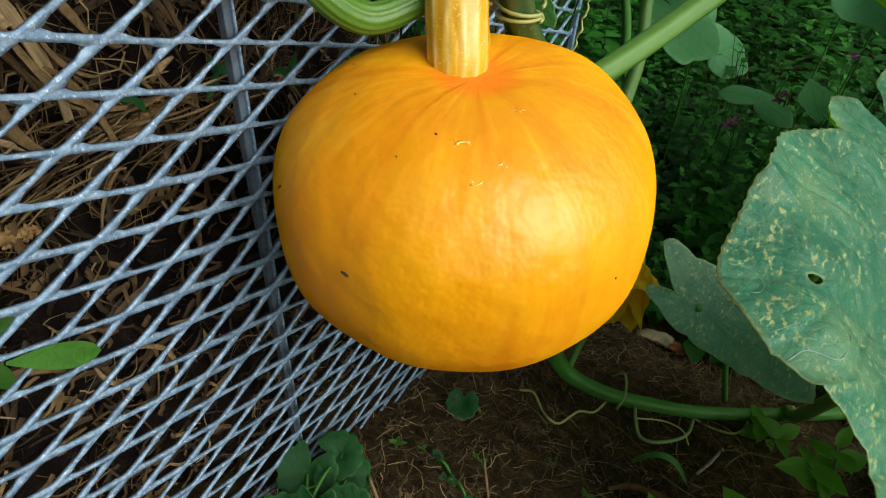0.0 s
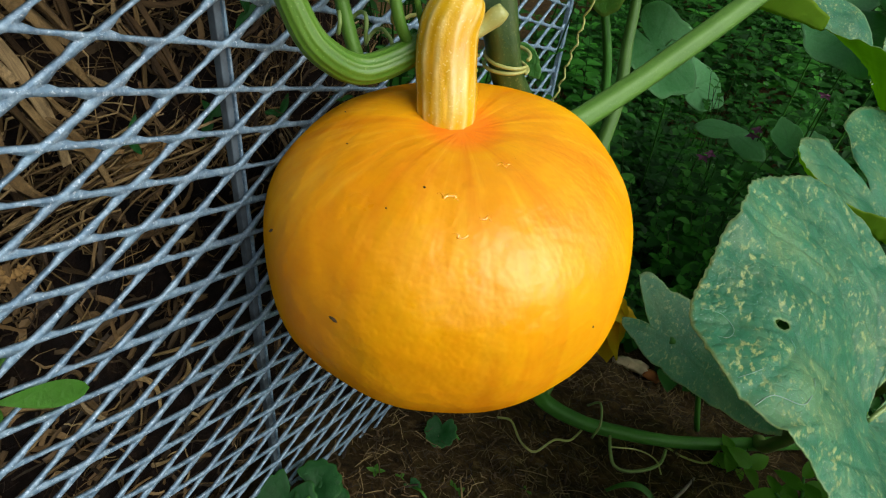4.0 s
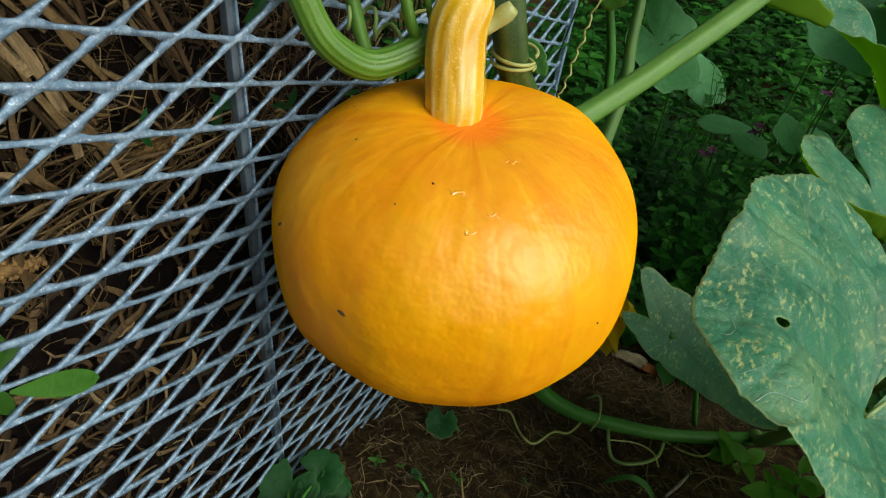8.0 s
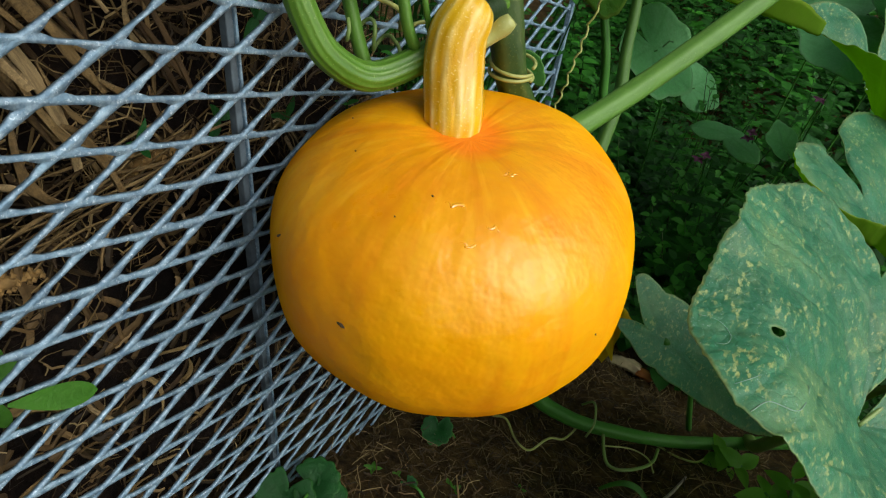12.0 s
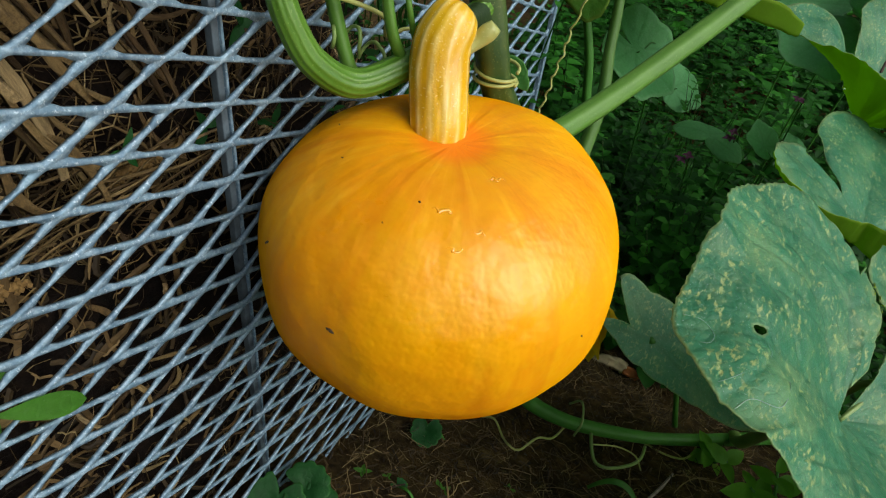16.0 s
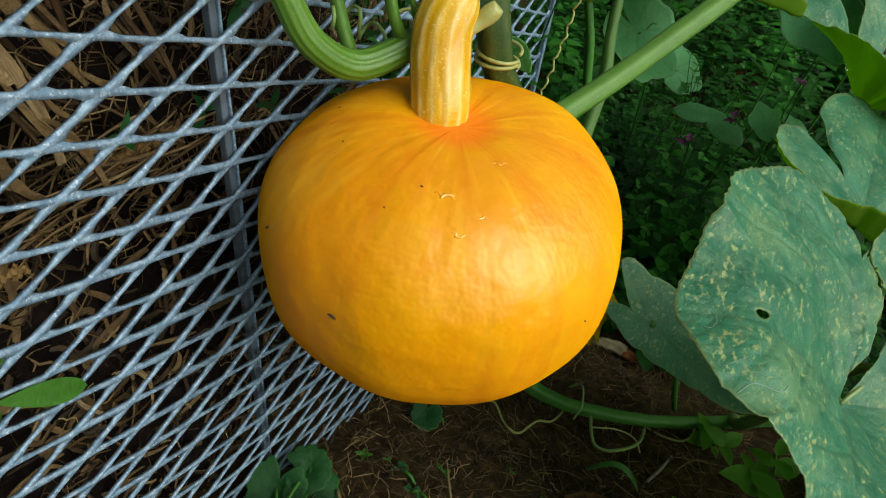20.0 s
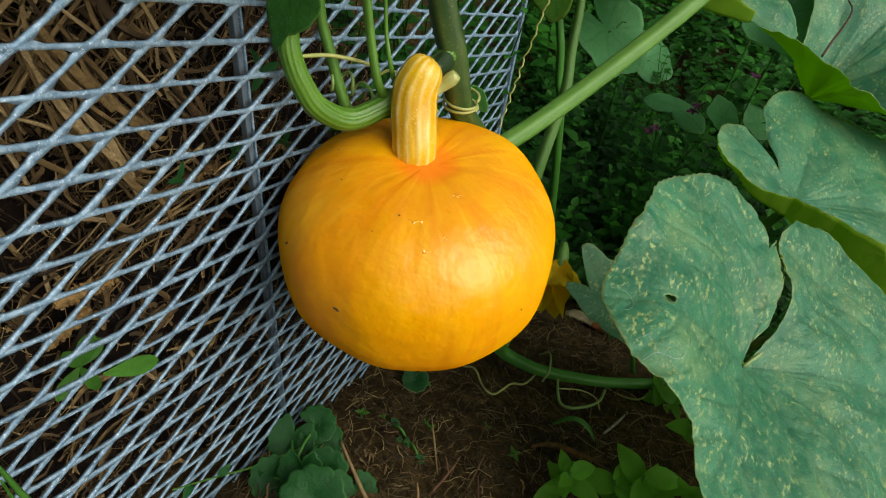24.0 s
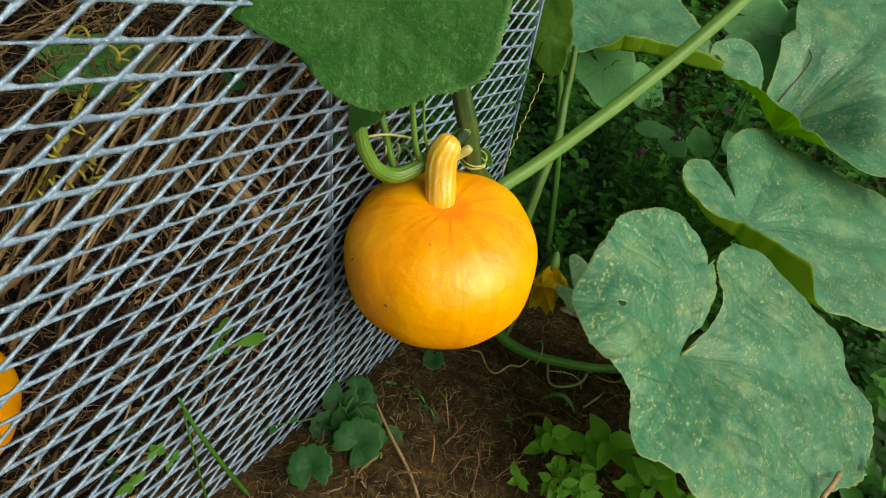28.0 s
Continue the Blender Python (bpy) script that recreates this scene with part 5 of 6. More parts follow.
def crenate_plant(at, leaves, label, seed):
    x, y = at
    root = thing("round_leaved_weed", (x, y, ground_z(x, y)), label, "weed", "round-leaved weeds")
    for k, (lx, ly, h, size, tilt) in enumerate(leaves):
        p = Vector((lx, ly, ground_z(lx, ly) + h))
        crenate("leaf", p, tilt, size * 0.72, root, seed + k, spin=-1.2 + 0.9 * k)
        base = Vector((x + 0.006 * math.cos(k), y + 0.006 * math.sin(k), ground_z(x, y) - 0.004))
        mid = base.lerp(p, 0.5) + Vector((0, 0, 0.012))
        stem("leaf_stalk", [(*base, 0.0014), (*mid, 0.0013), (*(p - Vector(tilt).normalized() * size * 0.25), 0.0012)], STEM_LOW, root, sides=8, step=0.005)


crenate_plant((0.045, 0.01), [(0.02, 0.045, 0.03, 0.034, (0.4, -0.3, 0.85)), (0.042, 0.062, 0.028, 0.034, (0.5, -0.1, 0.85)), (0.065, 0.035, 0.022, 0.034, (0.3, -0.4, 0.85)), (0.083, -0.002, 0.04, 0.042, (0.3, -0.35, 0.9)), (0.062, -0.062, 0.03, 0.036, (0.25, -0.4, 0.9)), (0.085, 0.022, 0.016, 0.034, (0.6, -0.1, 0.8)), (0.035, 0.0, 0.022, 0.03, (0.4, -0.4, 0.8)), (0.055, 0.015, 0.04, 0.03, (0.1, -0.6, 0.8)), (0.1, 0.045, 0.012, 0.026, (0.5, -0.2, 0.8)), (0.03, 0.07, 0.04, 0.028, (0.2, -0.2, 0.9))], "dark green weed with round scalloped leaves by the mesh", 40)
crenate_plant((0.075, 0.235), [(0.064, 0.212, 0.028, 0.023, (0.2, -0.5, 0.85))], "single round green scalloped leaf on the soil", 50)
crenate_plant((0.10, 0.13), [(0.10, 0.125, 0.01, 0.012, (0.2, -0.4, 0.9)), (0.078, 0.14, 0.012, 0.011, (0.3, -0.4, 0.9)), (0.125, 0.12, 0.008, 0.008, (0.2, -0.4, 0.9))], "tiny round green seedlings on the soil", 54)


def oval_plant(name, at, count, size, height, spread, label, seed, material=WEED, category="weed", group="leafy weeds"):
    rnd = random.Random(seed)
    x, y = at
    z = ground_z(x, y) - 0.004
    root = thing(name, (x, y, z), label, category, group)
    for s in range(max(1, count // 6)):
        a = rnd.uniform(0, 6.28)
        top = Vector((x + spread * rnd.uniform(0.3, 1) * math.cos(a), y + spread * rnd.uniform(0.3, 1) * math.sin(a), z + height * rnd.uniform(0.6, 1)))
        base = Vector((x + 0.01 * math.cos(a), y + 0.01 * math.sin(a), z))
        mid = base.lerp(top, 0.5) + Vector((0, 0, height * 0.15))
        stem("stalk", [(*base, 0.0022), (*mid, 0.002), (*top, 0.0014)], STEM_LOW, root, sides=7, step=0.012)
        for k in range(6):
            t = 0.35 + 0.65 * k / 5
            p = base.lerp(mid, t * 2) if t < 0.5 else mid.lerp(top, t * 2 - 1)
            b = a + k * 2.2 + rnd.uniform(-0.4, 0.4)
            ln = size * rnd.uniform(0.65, 1.15)
            v, f, c = small_leaf(ln, ln * rnd.uniform(0.48, 0.62), rnd.random() * 9, 0.22, rnd.uniform(0.1, 0.4))
            d = (math.cos(b), math.sin(b), rnd.uniform(-0.1, 0.7))
            ob = link("leaf", placed(v, aim(p, d, (0.15, -0.3, 1))), f, material, colour=c)
            adopt(ob, root)
    return root


for k, (x, y, n, size, h, sp) in enumerate(((0.278, 0.168, 18, 0.034, 0.05, 0.04), (0.345, 0.205, 18, 0.04, 0.08, 0.05), (0.385, 0.16, 24, 0.036, 0.07, 0.06), (0.36, 0.11, 24, 0.028, 0.05, 0.06), (0.44, 0.24, 18, 0.04, 0.09, 0.06), (0.42, 0.38, 18, 0.036, 0.09, 0.06), (0.48, 0.12, 18, 0.036, 0.08, 0.06), (0.275, 0.115, 12, 0.02, 0.035, 0.03), (0.54, 0.34, 18, 0.045, 0.11, 0.08), (0.34, 0.46, 12, 0.03, 0.06, 0.05), (0.32, 0.08, 18, 0.022, 0.04, 0.05), (0.335, 0.145, 18, 0.024, 0.05, 0.05), (0.40, 0.07, 18, 0.03, 0.05, 0.05))):
    oval_plant("leafy_weed", (x, y), n, size, h, sp, "fresh green weed with oval leaves on the soil" if size > 0.03 else "low green weed with small oval leaves", 60 + k)

# seedlings and a rosette behind the mesh
bin_weed = thing("bin_weed", (-0.03, -0.088, 0.70), "green rosette weed growing out through the mesh", "weed")
for k, (d, ln, wd) in enumerate((((0.07, 0.8, -0.55), 0.042, 0.28), ((0.1, 0.5, 0.8), 0.024, 0.45), ((0.1, -0.2, 0.85), 0.022, 0.4), ((0.2, -0.8, -0.2), 0.022, 0.4), ((0.2, 0.1, -0.8), 0.024, 0.35), ((0.0, 0.7, 0.3), 0.02, 0.45))):
    v, f, c = small_leaf(ln, ln * wd, k, 0.12, 0.05, power=1.5, rows=14, blunt=0.6)
    adopt(link("leaf", placed(v, aim((0.003, -0.082, 0.729) if k == 0 else (-0.014, -0.085, 0.726), d, (1, -0.3, 0.8))), f, BIN_LEAF, colour=c), bin_weed)
for k, (y, z, s) in enumerate(((-0.2, 0.66, 1), (-0.185, 0.69, 1), (0.07, 0.784, 0.8), (0.021, 0.791, 0.6), (0.102, 0.83, 1), (0.12, 0.765, 0.7), (0.30, 0.66, 0.8), (0.36, 0.7, 0.8), (0.42, 0.62, 0.8), (0.40, 0.74, 0.8), (-0.02, 0.95, 1))):
    root = thing("seedling", (-0.03, y, z), "small green seedling in the compost behind the mesh", "weed", "seedlings in the compost")
    for q in range(3):
        v, f, c = small_leaf(s * (0.014 + 0.004 * q), s * 0.007, q + k, 0.2, 0.2)
        adopt(link("leaf", placed(v, aim((-0.03, y, z), (0.2, math.cos(2.1 * q + k), 0.3 + math.sin(2.1 * q + k)), (1, 0, 0.6))), f, IVY, colour=c), root)
# squash leaf and tendrils behind the mesh
inner = thing("squash_shoot", (-0.08, -0.1, 0.93), "squash leaf and yellow tendrils inside the bin", "squash vine")
blade("leaf", (-0.085, -0.085, 0.975), (0.1, 0.75, -0.6), (0.55, -0.2, 0.8), [(0, 0.05), (30, 0.036), (60, 0.026), (90, 0.02), (130, 0.024), (165, 0.036), (180, 0.022), (195, 0.036), (230, 0.024), (270, 0.02), (300, 0.026), (330, 0.038)], LEAF_DARK, inner, "dark green leaf behind the mesh", veins=(0, 50, 310), funnel=0.004, bulge=0.003, wave=0.004, seed=31, sectors=100, rings=10)
for k, (a, b) in enumerate((((-0.04, -0.125, 1.03), (-0.035, -0.085, 1.0)), ((-0.035, -0.09, 1.0), (-0.03, -0.1, 0.965)), ((-0.045, -0.15, 0.96), (-0.04, -0.125, 0.975)), ((-0.045, -0.165, 0.94), (-0.04, -0.13, 0.935)), ((-0.04, -0.12, 0.955), (-0.035, -0.14, 0.92)))):
    stem("tendril", spiral(a, b, 3 + k % 2, 0.0045, 0.0009, 0.6), TENDRIL_DULL, inner, "curled yellow tendril", sides=7, step=0.003)
stem("shoot_stem", [(-0.05, -0.22, 0.90, 0.003), (-0.055, -0.16, 0.93, 0.003), (-0.08, -0.09, 0.968, 0.0025)], TENDRIL_DULL, inner, sides=10)

# brown seed heads in the compost
for k, (a, b) in enumerate((((-0.028, -0.092, 0.742), (-0.026, -0.062, 0.748)), ((-0.028, -0.077, 0.766), (-0.026, -0.040, 0.756)), ((-0.05, 0.02, 0.765), (-0.04, 0.06, 0.775)))):
    head = thing("seed_head", a, "dry brown seed head in the compost behind mesh", "seed head", "seed heads")
    a, b = Vector(a), Vector(b)
    rnd = random.Random(70 + k)
    verts, faces = [], []
    for q in range(90):
        t = rnd.random()
        ang = rnd.uniform(0, 6.28)
        d = (b - a).normalized()
        x = d.orthogonal().normalized()
        rr = 0.0042 * math.sin(math.pi * (0.12 + 0.8 * t)) ** 0.6
        c = a.lerp(b, t) + (x * math.cos(ang) + d.cross(x) * math.sin(ang)) * rr
        i, s = len(verts), 0.0015
        verts += [c + Vector(o) * s for o in ((1, 0, 0), (-1, 0, 0), (0, 1, 0), (0, -1, 0), (0, 0, 1.3), (0, 0, -1.3))]
        faces += [(i, i + 2, i + 4), (i + 2, i + 1, i + 4), (i + 1, i + 3, i + 4), (i + 3, i, i + 4), (i + 2, i, i + 5), (i + 1, i + 2, i + 5), (i + 3, i + 1, i + 5), (i, i + 3, i + 5)]
    adopt(link("husk", verts, faces, HUSK, smooth=False), head)
    stem("core", [(*a, 0.0026), (*a.lerp(b, 0.5), 0.0034), (*b, 0.0014)], HUSK, head, sides=8)

# a runner, a curled blade and a decayed stalk on the soil
runner = thing("weed_runner", (0.0071, 0.0077, 0.4716), "thin pale green runner trailing along the mesh foot", "weed")
stem("runner_stem", [(0.012, -0.075, 0.575, 0.0006), (0.012, -0.036, 0.529, 0.0008), (0.014, -0.008, 0.497, 0.0009), (0.022, 0.018, 0.482, 0.0009), (0.032, 0.045, 0.470, 0.0009), (0.044, 0.066, 0.455, 0.0009)], STEM_OLIVE, runner, sides=8, step=0.006)
for k, (p, d) in enumerate((((0.012, -0.036, 0.529), (0.3, 0.6, 0.5)), ((0.012, -0.06, 0.558), (0.4, -0.7, 0.3)), ((0.018, 0.005, 0.488), (0.5, -0.5, 0.4)))):
    v, f, c = small_leaf(0.014, 0.007, k, 0.2, 0.3)
    adopt(link("leaf", placed(v, aim(p, d, (0.6, -0.3, 0.8))), f, IVY, colour=c), runner)
curl = thing("curled_grass", (0.2488, 0.2938, 0.3520), "curled green grass blade arching over the soil", "grass")
foot, apex, tip = Vector((0.226, 0.282, 0.360)), Vector((0.252, 0.287, 0.418)), Vector((0.280, 0.290, 0.358))
verts, faces = [], []
for k in range(26):
    t = k / 25
    p = foot.lerp(apex, t).lerp(apex.lerp(tip, t), t)
    d = (apex.lerp(tip, t) - foot.lerp(apex, t)).normalized()
    side = d.cross(Vector((0.1, -0.5, 1))).normalized() * (0.0028 * (0.5 + 1.4 * t) * (1 - t ** 3) + 0.0002)
    up = side.cross(d).normalized() * 0.0007
    verts += [p - side + up, p - up, p + side + up]
    if k:
        a = 3 * k
        faces += [(a - 3, a - 2, a + 1, a), (a - 2, a - 1, a + 2, a + 1)]
adopt(link("blade", verts, faces, STEM_LOW), curl)
rot = thing("decayed_stalk", (0.2536, 0.2548, 0.3690), "rusty brown decayed stalk lying on the soil", "plant litter")
stem("stalk", [(0.2176, 0.229, 0.3780, 0.0016), (0.233, 0.2464, 0.3720, 0.0032), (0.2536, 0.2548, 0.3685, 0.0036), (0.2755, 0.2593, 0.3665, 0.003), (0.2931, 0.2646, 0.3640, 0.0014)], RUST, rot, sides=12, ribs=4, depth=0.25, rough=0.45)
for k, (x, y, a) in enumerate(((0.0882, 0.0779, 0.4), (0.0414, 0.0361, 2.6))):
    z = ground_z(x, y)
    husk = thing("withered_weed", (x, y, z), "small brown withered weed on the soil", "plant litter", "withered weeds")
    for q in range(4):
        b = a + 1.55 * q
        tip = (x + 0.010 * math.cos(b), y + 0.009 * math.sin(b), z + 0.012 + 0.003 * (q % 3))
        stem("stalk", [(x, y, z - 0.002, 0.0006), (x + 0.004 * math.cos(b), y + 0.003 * math.sin(b), z + 0.010, 0.0005), (*tip, 0.0008), (tip[0] + 0.003, tip[1], tip[2] - 0.004, 0.0004)], DEAD, husk, sides=6, rough=0.3, step=0.004)
for k, (x, y, s) in enumerate(((0.0824, 0.1381, 0.8), (0.1102, 0.1654, 1.0), (0.0412, 0.1347, 0.7), (0.0623, 0.143, 0.6), (0.205, 0.20, 0.8), (0.16, 0.215, 0.7))):
    z = ground_z(x, y)
    root = thing("seedling", (x, y, z), "tiny green seedling on the bare soil", "weed", "seedlings on the soil")
    for q in range(4):
        v, f, c = small_leaf(s * (0.010 + 0.003 * (q % 2)), s * 0.006, q + k, 0.2, 0.25)
        b = 1.57 * q + k
        adopt(link("leaf", placed(v, aim((x, y, z + 0.007), (math.cos(b), math.sin(b), 0.45), (0, -0.3, 1))), f, BIN_LEAF, colour=c), root)
    stem("stalk", [(x, y, z - 0.003, 0.0006), (x, y, z + 0.004, 0.0006), (x, y, z + 0.0075, 0.0005)], STEM_LOW, root, sides=6, step=0.004)

# forked brown twigs leaning over the soil, and seedlings coming through the mesh
for k, (a, b) in enumerate((((0.1534, 0.0924), (0.1591, 0.1492)), ((0.1837, 0.0587), (0.1824, 0.1003)), ((0.2183, 0.0545), (0.1863, 0.1372)), ((0.2329, 0.0951), (0.2481, 0.1515)), ((0.2373, 0.104), (0.2581, 0.1276)))):
    pa, pb = (Vector((x, y, ground_z(x, y) + 0.004)) for x, y in (a, b))
    pb.z += 0.012
    mid = pa.lerp(pb, 0.5) + Vector((0.003, 0, 0.004))
    root = thing("forked_twig", pa, "thin reddish brown forked twig on the soil", "twig", "forked twigs")
    stem("twig_stick", [(*(pa - Vector((0, 0, 0.006))), 0.0015), (*mid, 0.0012), (*pb, 0.0006)], TWIG_RED, root, sides=7, rough=0.3, step=0.005)
    side = Vector((0.014 if k % 2 else -0.012, 0.012, 0.006))
    stem("fork", [(*mid, 0.0009), (*(mid + side * 0.6 + Vector((0, 0, 0.003))), 0.0008), (*(mid + side), 0.0005)], TWIG_RED, root, sides=6, rough=0.3, step=0.004)
for k, (y, z, s) in enumerate(((-0.181, 0.685, 0.8), (-0.2095, 0.672, 0.85), (-0.1699, 0.6504, 0.6))):
    root = thing("seedling", (-0.012, y, z - 0.006), "small green seedling poking out through the mesh", "weed", "seedlings in the compost")
    for q in range(4):
        ln = s * (0.013 + 0.005 * (q % 2))
        v, f, c = small_leaf(ln, ln * 0.5, q + k, 0.2, 0.2)
        adopt(link("leaf", placed(v, aim((0.001, y, z), (0.25, math.cos(1.7 * q + k), 0.15 + 0.8 * math.sin(1.7 * q + k)), (1, -0.2, 0.7))), f, BIN_LEAF, colour=c), root)
    stem("stalk", [(-0.04, y, z - 0.012, 0.0008), (-0.015, y, z - 0.005, 0.0008), (0.001, y, z, 0.0007)], STEM_LOW, root, sides=6, step=0.004)

# grass blades, straw and twigs in front of the mesh
grass = thing("grass_tuft", (0.02, -0.115, 0.50), "long green grass blades leaning on the mesh", "grass")
for pts in ([(0.022, -0.115, 0.485, 0.0026), (0.021, -0.134, 0.59, 0.0023), (0.014, -0.147, 0.685, 0.002), (0.004, -0.148, 0.728, 0.0012)], [(0.014, -0.162, 0.50, 0.0013), (0.012, -0.156, 0.62, 0.0012), (0.012, -0.153, 0.70, 0.001), (0.014, -0.152, 0.73, 0.0006)]):
    v, f, c = tube(pts, sides=6)
    adopt(link("blade", v, f, BIN_LEAF, colour=c), grass)
straw = thing("straw_stalk", (0.11, 0.04, 0.46), "long pale dry stalk on the soil", "straw")
stem("stalk", [(0.056, 0.075, 0.462, 0.0014), (0.1, 0.045, 0.470, 0.0019), (0.15, 0.015, 0.474, 0.0021), (0.2, -0.03, 0.49, 0.0018)], STRAW_PALE, straw, sides=9, rough=0.15)
rimstraw = thing("straw_stalk", (0.575, 0.27, 0.54), "broken tan straw lying on the rim of a leaf", "straw")
stem("stalk", [(0.5631, 0.2305, 0.5492, 0.003), (0.575, 0.265, 0.543, 0.003), (0.5804, 0.2851, 0.5376, 0.0026)], STRAW_PALE, rimstraw, sides=9, rough=0.15)
twig = thing("twig", (0.30, 0.36, 0.325), "short pale grey twig on the soil", "twig")
stem("twig_stick", [(0.2864, 0.313, ground_z(0, 0.313) + 0.012, 0.0016), (0.296, 0.345, ground_z(0, 0.345) + 0.014, 0.0018), (0.304, 0.38, ground_z(0, 0.38) + 0.012, 0.0012)], TWIG, twig, sides=8, rough=0.2)
for k, (x, y, a) in enumerate(((0.13, 0.0, 0.5), (0.10, -0.03, 1.2), (0.16, 0.05, 2.0), (0.13, 0.03, -0.4))):
    tuft = thing("dry_tuft", (x, y, ground_z(x, y)), "small bleached dry plant remnant on the soil", "plant litter", "dry remnants")
    z = ground_z(x, y)
    stem("stalk", [(x, y, z, 0.0012), (x + 0.01 * math.cos(a), y + 0.01 * math.sin(a), z + 0.018, 0.0010), (x + 0.022 * math.cos(a), y + 0.02 * math.sin(a), z + 0.025, 0.0012), (x + 0.034 * math.cos(a), y + 0.026 * math.sin(a), z + 0.032, 0.0008)], HUSK, tuft, sides=7, rough=0.3)


# ---------------------------------------------------------------- the herb thicket behind
def herb_top(x, y):
    p = Vector((x * 4, y * 4, 3))
    rise = min(1.0, max(0.0, (y - 0.62 - 0.1 * max(0.0, x - 0.3)) / 0.32))
    side = min(1.0, max(0.0, (x - 0.45) / 0.25)) * min(1.0, max(0.0, (y - 0.15) / 0.25))
    return max(rise, 0.75 * side) * (0.34 + 0.10 * noise.noise(p) + 0.05 * noise.noise(p * 3)) + 0.012


HERB_LEAF_SHAPE = np.array(((0, 0, 0), (-0.28, 0.10, 0.05), (0.28, 0.10, 0.05), (-0.5, 0.36, 0.08), (0.5, 0.36, 0.08), (-0.40, 0.64, 0.04), (0.40, 0.64, 0.04), (-0.18, 0.88, -0.06), (0.18, 0.88, -0.06), (0, 1.0, -0.14), (0, 0.38, -0.02), (0, 0.7, -0.07)))
HERB_LEAF_FACES = ((0, 2, 10), (0, 10, 1), (1, 10, 3), (2, 4, 10), (3, 10, 11, 5), (4, 6, 11, 10), (5, 11, 7), (6, 8, 11), (7, 11, 9), (8, 9, 11))


def sprig(rnd, base, h, size, tone, spots):
    """Adds the leaves of one herb sprig, in crossed pairs up its stem: place, way, up, length, width, tone."""
    lean = Vector((rnd.uniform(-0.25, 0.25), rnd.uniform(-0.4, 0.1), 1)).normalized()
    turn = rnd.uniform(0, 6.28)
    pairs = max(3, min(6, int(h * 0.75 / 0.026)))
    for k in range(pairs):
        t = 1 - 0.75 * k / pairs
        c = Vector(base) + lean * (h * t)
        ln = size * (0.55 + 0.6 * min(1.0, k / 2.5)) * rnd.uniform(0.8, 1.2)
        for side in (0, math.pi):
            a = turn + k * 1.57 + side + rnd.uniform(-0.3, 0.3)
            spots.append((*c, math.cos(a), math.sin(a), rnd.uniform(-0.15, 0.55) + (0.35 if k == 0 else 0), ln, ln * rnd.uniform(0.6, 0.85), tone))
    return Vector(base) + lean * h


def herb_leaves(spots):
    """All the leaves as one set of verts, faces and tones."""
    s = np.array(spots)
    c, d, ln, wd = s[:, :3], s[:, 3:6], s[:, 6], s[:, 7]
    d = d / np.linalg.norm(d, axis=1)[:, None]
    side = np.cross(d, np.array((0.0, 0.0, 1.0)))
    side /= np.linalg.norm(side, axis=1)[:, None]
    up = np.cross(side, d)
    q = HERB_LEAF_SHAPE
    verts = c[:, None] + side[:, None] * (q[None, :, 0:1] * wd[:, None, None]) + d[:, None] * (q[None, :, 1:2] * ln[:, None, None]) + up[:, None] * (q[None, :, 2:3] * ln[:, None, None])
    faces = [tuple(12 * i + k for k in f) for i in range(len(s)) for f in HERB_LEAF_FACES]
    return verts.reshape(-1, 3), faces, [(t, 0, 0) for t in s[:, 8] for _ in range(12)]


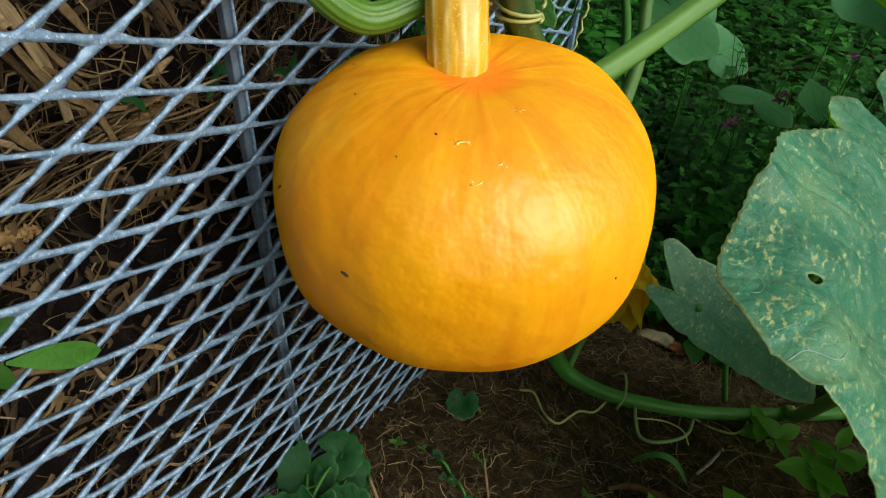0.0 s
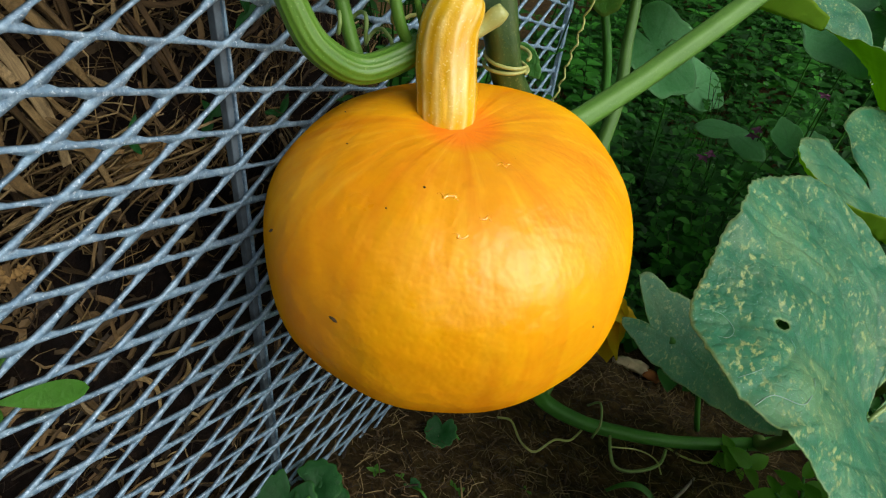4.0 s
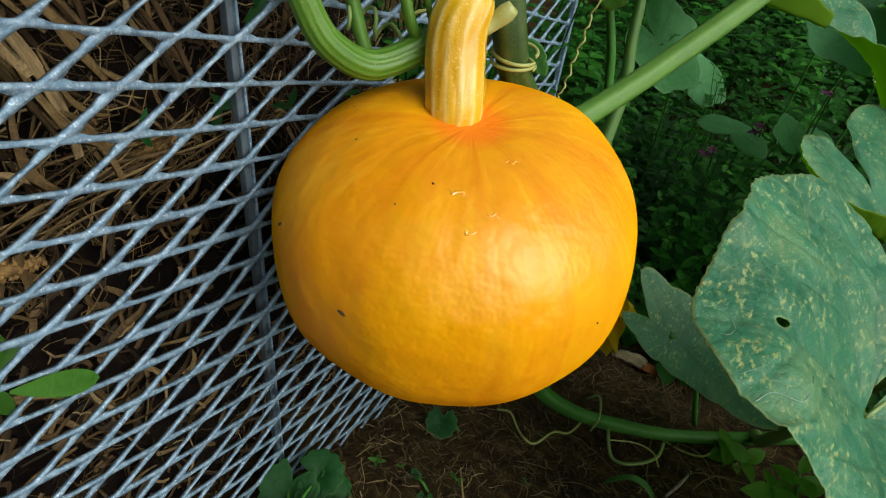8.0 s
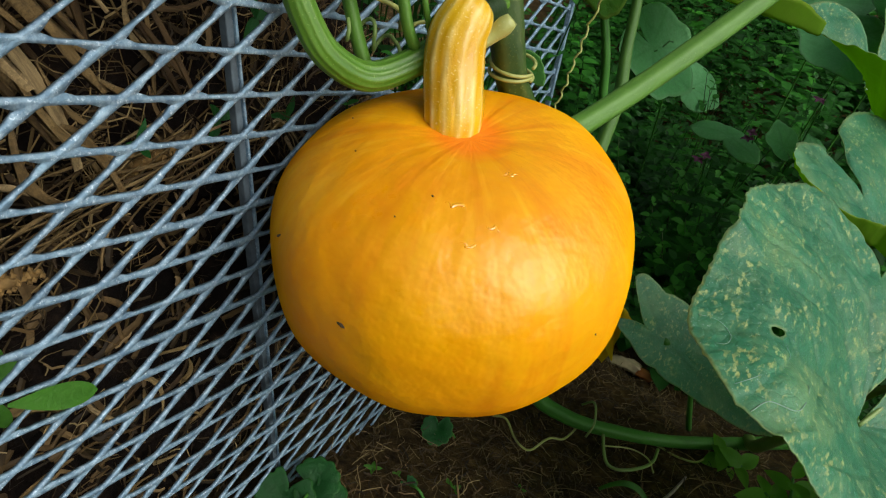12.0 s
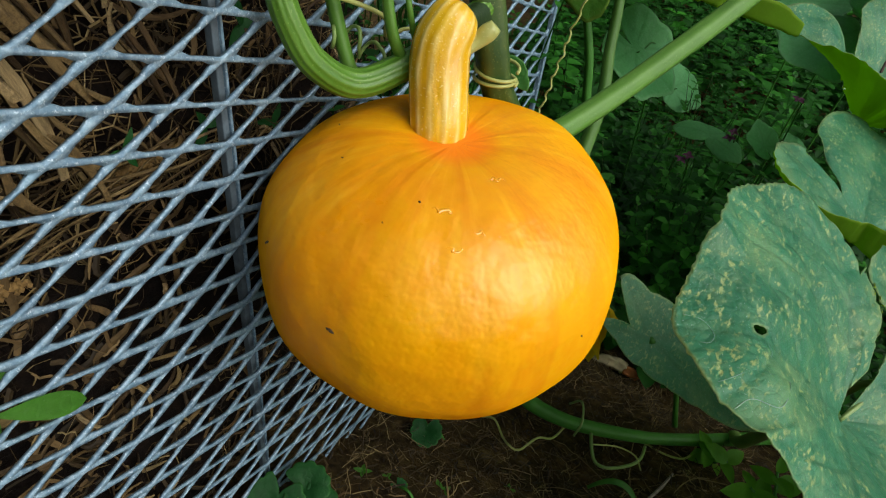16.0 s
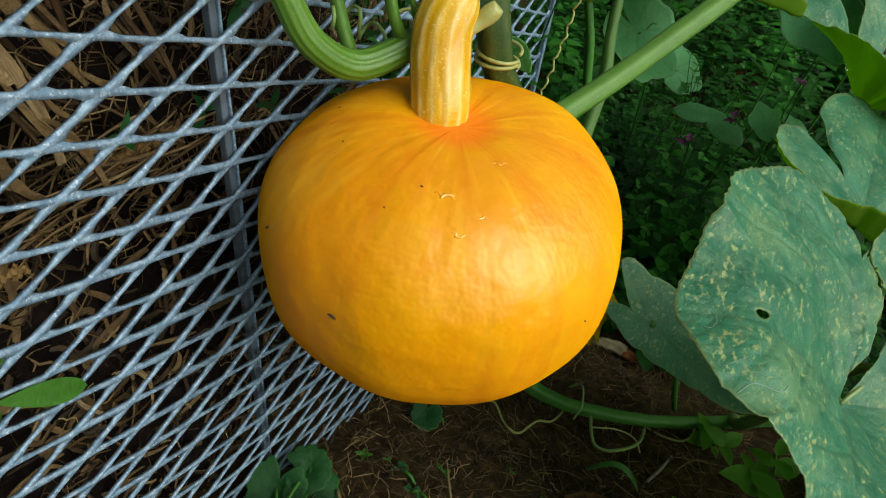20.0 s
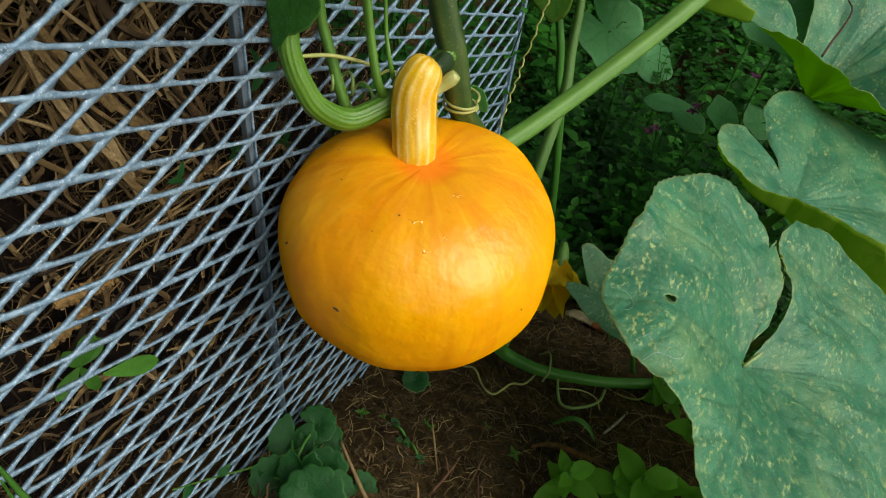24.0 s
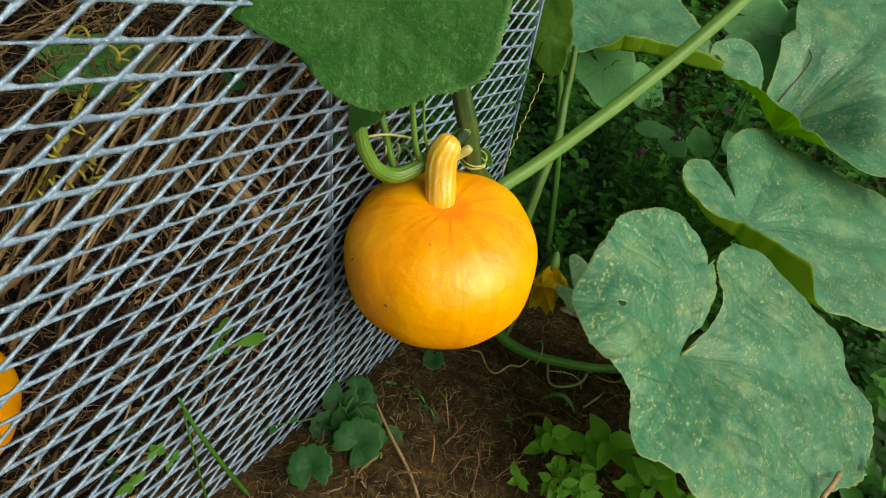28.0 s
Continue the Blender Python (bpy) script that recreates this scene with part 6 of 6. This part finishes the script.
def make_thicket():
    rnd = random.Random(9)
    spots, stems_v, stems_f = [], [], []

    def stalk(base, top):
        k = len(stems_v)
        for p, r in ((Vector(base) - Vector((0, 0, 0.01)), 0.0016), (top, 0.0008)):
            stems_v.extend([p + Vector((r, 0, 0)), p + Vector((-r * 0.5, r * 0.87, 0)), p + Vector((-r * 0.5, -r * 0.87, 0))])
        stems_f.extend([(k + q, k + (q + 1) % 3, k + 3 + (q + 1) % 3, k + 3 + q) for q in range(3)])

    count = 0
    while count < 5200:
        x, y = rnd.uniform(-0.7, 2.0), 0.2 + 3.4 * rnd.random() ** 1.9
        if (y < 0.62 and x < 0.42) or (x < 0.02 and y < 0.54):
            continue
        edge = min(x + 0.7, 2.0 - x, 3.6 - y)
        if edge < 0.3 * abs(noise.noise(Vector((x * 3, y * 3, 7)))) + 0.1 * rnd.random():
            continue
        h = herb_top(x, y) * min(1.0, 0.3 + edge * 2) * rnd.choice((0.22, 0.4, 0.7, 0.85, 1.0)) * rnd.uniform(0.85, 1.1)
        count += 1
        if h < 0.025:
            continue
        # small-leaved and broad-leaved herbs grow in patches
        patch = noise.noise(Vector((x * 5, y * 5, 1.5)))
        size = (0.019 if patch < 0 else 0.03) * rnd.uniform(0.75, 1.35) * (1 + 0.35 * max(0.0, y - 1.3))
        tone = min(1.0, max(0.0, 0.36 + 0.55 * patch + rnd.gauss(0, 0.22)))
        base = (x, y, ground_z(x, y))
        top = sprig(rnd, base, h, size, tone, spots)
        if count % 4 == 0:
            stalk(base, top)
    for _ in range(1500):  # low cover between the taller ones
        x, y = rnd.uniform(-0.3, 0.9), rnd.uniform(0.6, 1.7)
        if x < 0.02 and y < 0.62:
            continue
        base = (x, y, ground_z(x, y))
        sprig(rnd, base, rnd.uniform(0.03, 0.12), 0.03 * rnd.uniform(0.8, 1.3), rnd.uniform(0.0, 0.4), spots)
    for _ in range(260):  # and inside the far end of the bin
        x, y = rnd.uniform(-0.4, -0.06), rnd.uniform(0.27, 0.6)
        base = (x, y, 0.36)
        stalk(base, sprig(rnd, base, rnd.uniform(0.15, 0.5), 0.018 * rnd.uniform(0.7, 1.3), rnd.uniform(0.1, 0.8), spots))
    v, f, c = herb_leaves(spots)
    tagged(link("herb_thicket", v, f, THICKET, colour=c), "dense dark green herbs with small toothed leaves", "herbs", kind="stuff")
    tagged(link("herb_stems", stems_v, stems_f, THICKET, smooth=False), "thin green stems of the herbs", "herbs", kind="stuff")


make_thicket()


def make_near_herbs():
    """The herbs that stand foremost, leaf by leaf."""
    rnd = random.Random(77)
    v, f, c = herb_leaves([(0, 0, 0, 0, 1, 0.0, 1.0, 0.75, 0.8)])
    first = link("leaf", v, f, THICKET, colour=c)
    leaf = first.data
    bpy.data.objects.remove(first)
    for k in range(46):
        x, y = rnd.uniform(0.03, 0.42), rnd.uniform(0.70, 1.02)
        h = max(0.06, herb_top(x, y) * rnd.uniform(0.8, 1.12))
        if k < 8:  # a bright tuft of taller sprigs
            x, y, h = 0.141 + 0.05 * math.cos(k * 0.8), 1.096 + 0.05 * math.sin(k * 0.8), 0.48 - 0.02 * (k % 3)
        base = Vector((x, y, ground_z(x, y)))
        broad = rnd.random() < 0.4
        root = thing("herb", base, "broad-leaved green herb among the thicket" if broad else "small-leaved bright green herb among the thicket", "herb", "herbs behind the pumpkin")
        spots = []
        top = sprig(rnd, base, h, 0.034 if broad else 0.022, 0.7, spots)
        stem("stalk", [(*(base - Vector((0, 0, 0.008))), 0.0012), (*(base.lerp(top, 0.5) + Vector((0.006, 0.008, 0))), 0.001), (*top, 0.0006)], STEM_DARK, root, sides=6, step=0.03)
        for px, py, pz, dx, dy, dz, ln, wd, _ in spots:
            ob = new("leaf", leaf)
            ob.parent = root
            ob.matrix_local = Matrix.Translation(-root.location) @ aim((px, py, pz), (dx, dy, dz)) @ Matrix.Diagonal((wd / 0.75, ln, ln, 1))


make_near_herbs()

# purple dead-nettle heads among the herbs
for k, (x, y, z) in enumerate(((0.149, 0.877, 0.445), (0.141, 0.872, 0.437), (0.194, 0.906, 0.483), (0.197, 0.912, 0.492), (0.263, 0.953, 0.558))):
    root = thing("purple_flower", (x, y, z - 0.02), "small purple lipped flower among the herbs", "flower", "purple flowers")
    for q in range(4):
        v, f, c = small_leaf(0.010 + 0.002 * (q % 2), 0.007, q + k, 0.6, 0.3, rows=5)
        a = q * 1.6 + k
        adopt(link("petal", placed(v, aim((x, y, z), (math.cos(a), math.sin(a) - 0.4, 0.4), (0, -0.4, 1))), f, PURPLE, colour=c), root)
    stem("flower_stalk", [(x, y, z, 0.0012), (x + 0.01, y + 0.07, z - 0.05, 0.0012), (x + 0.015, y + 0.2, ground_z(x, y + 0.2) - 0.01, 0.0014)], STEM_LOW, root, sides=6, step=0.02)
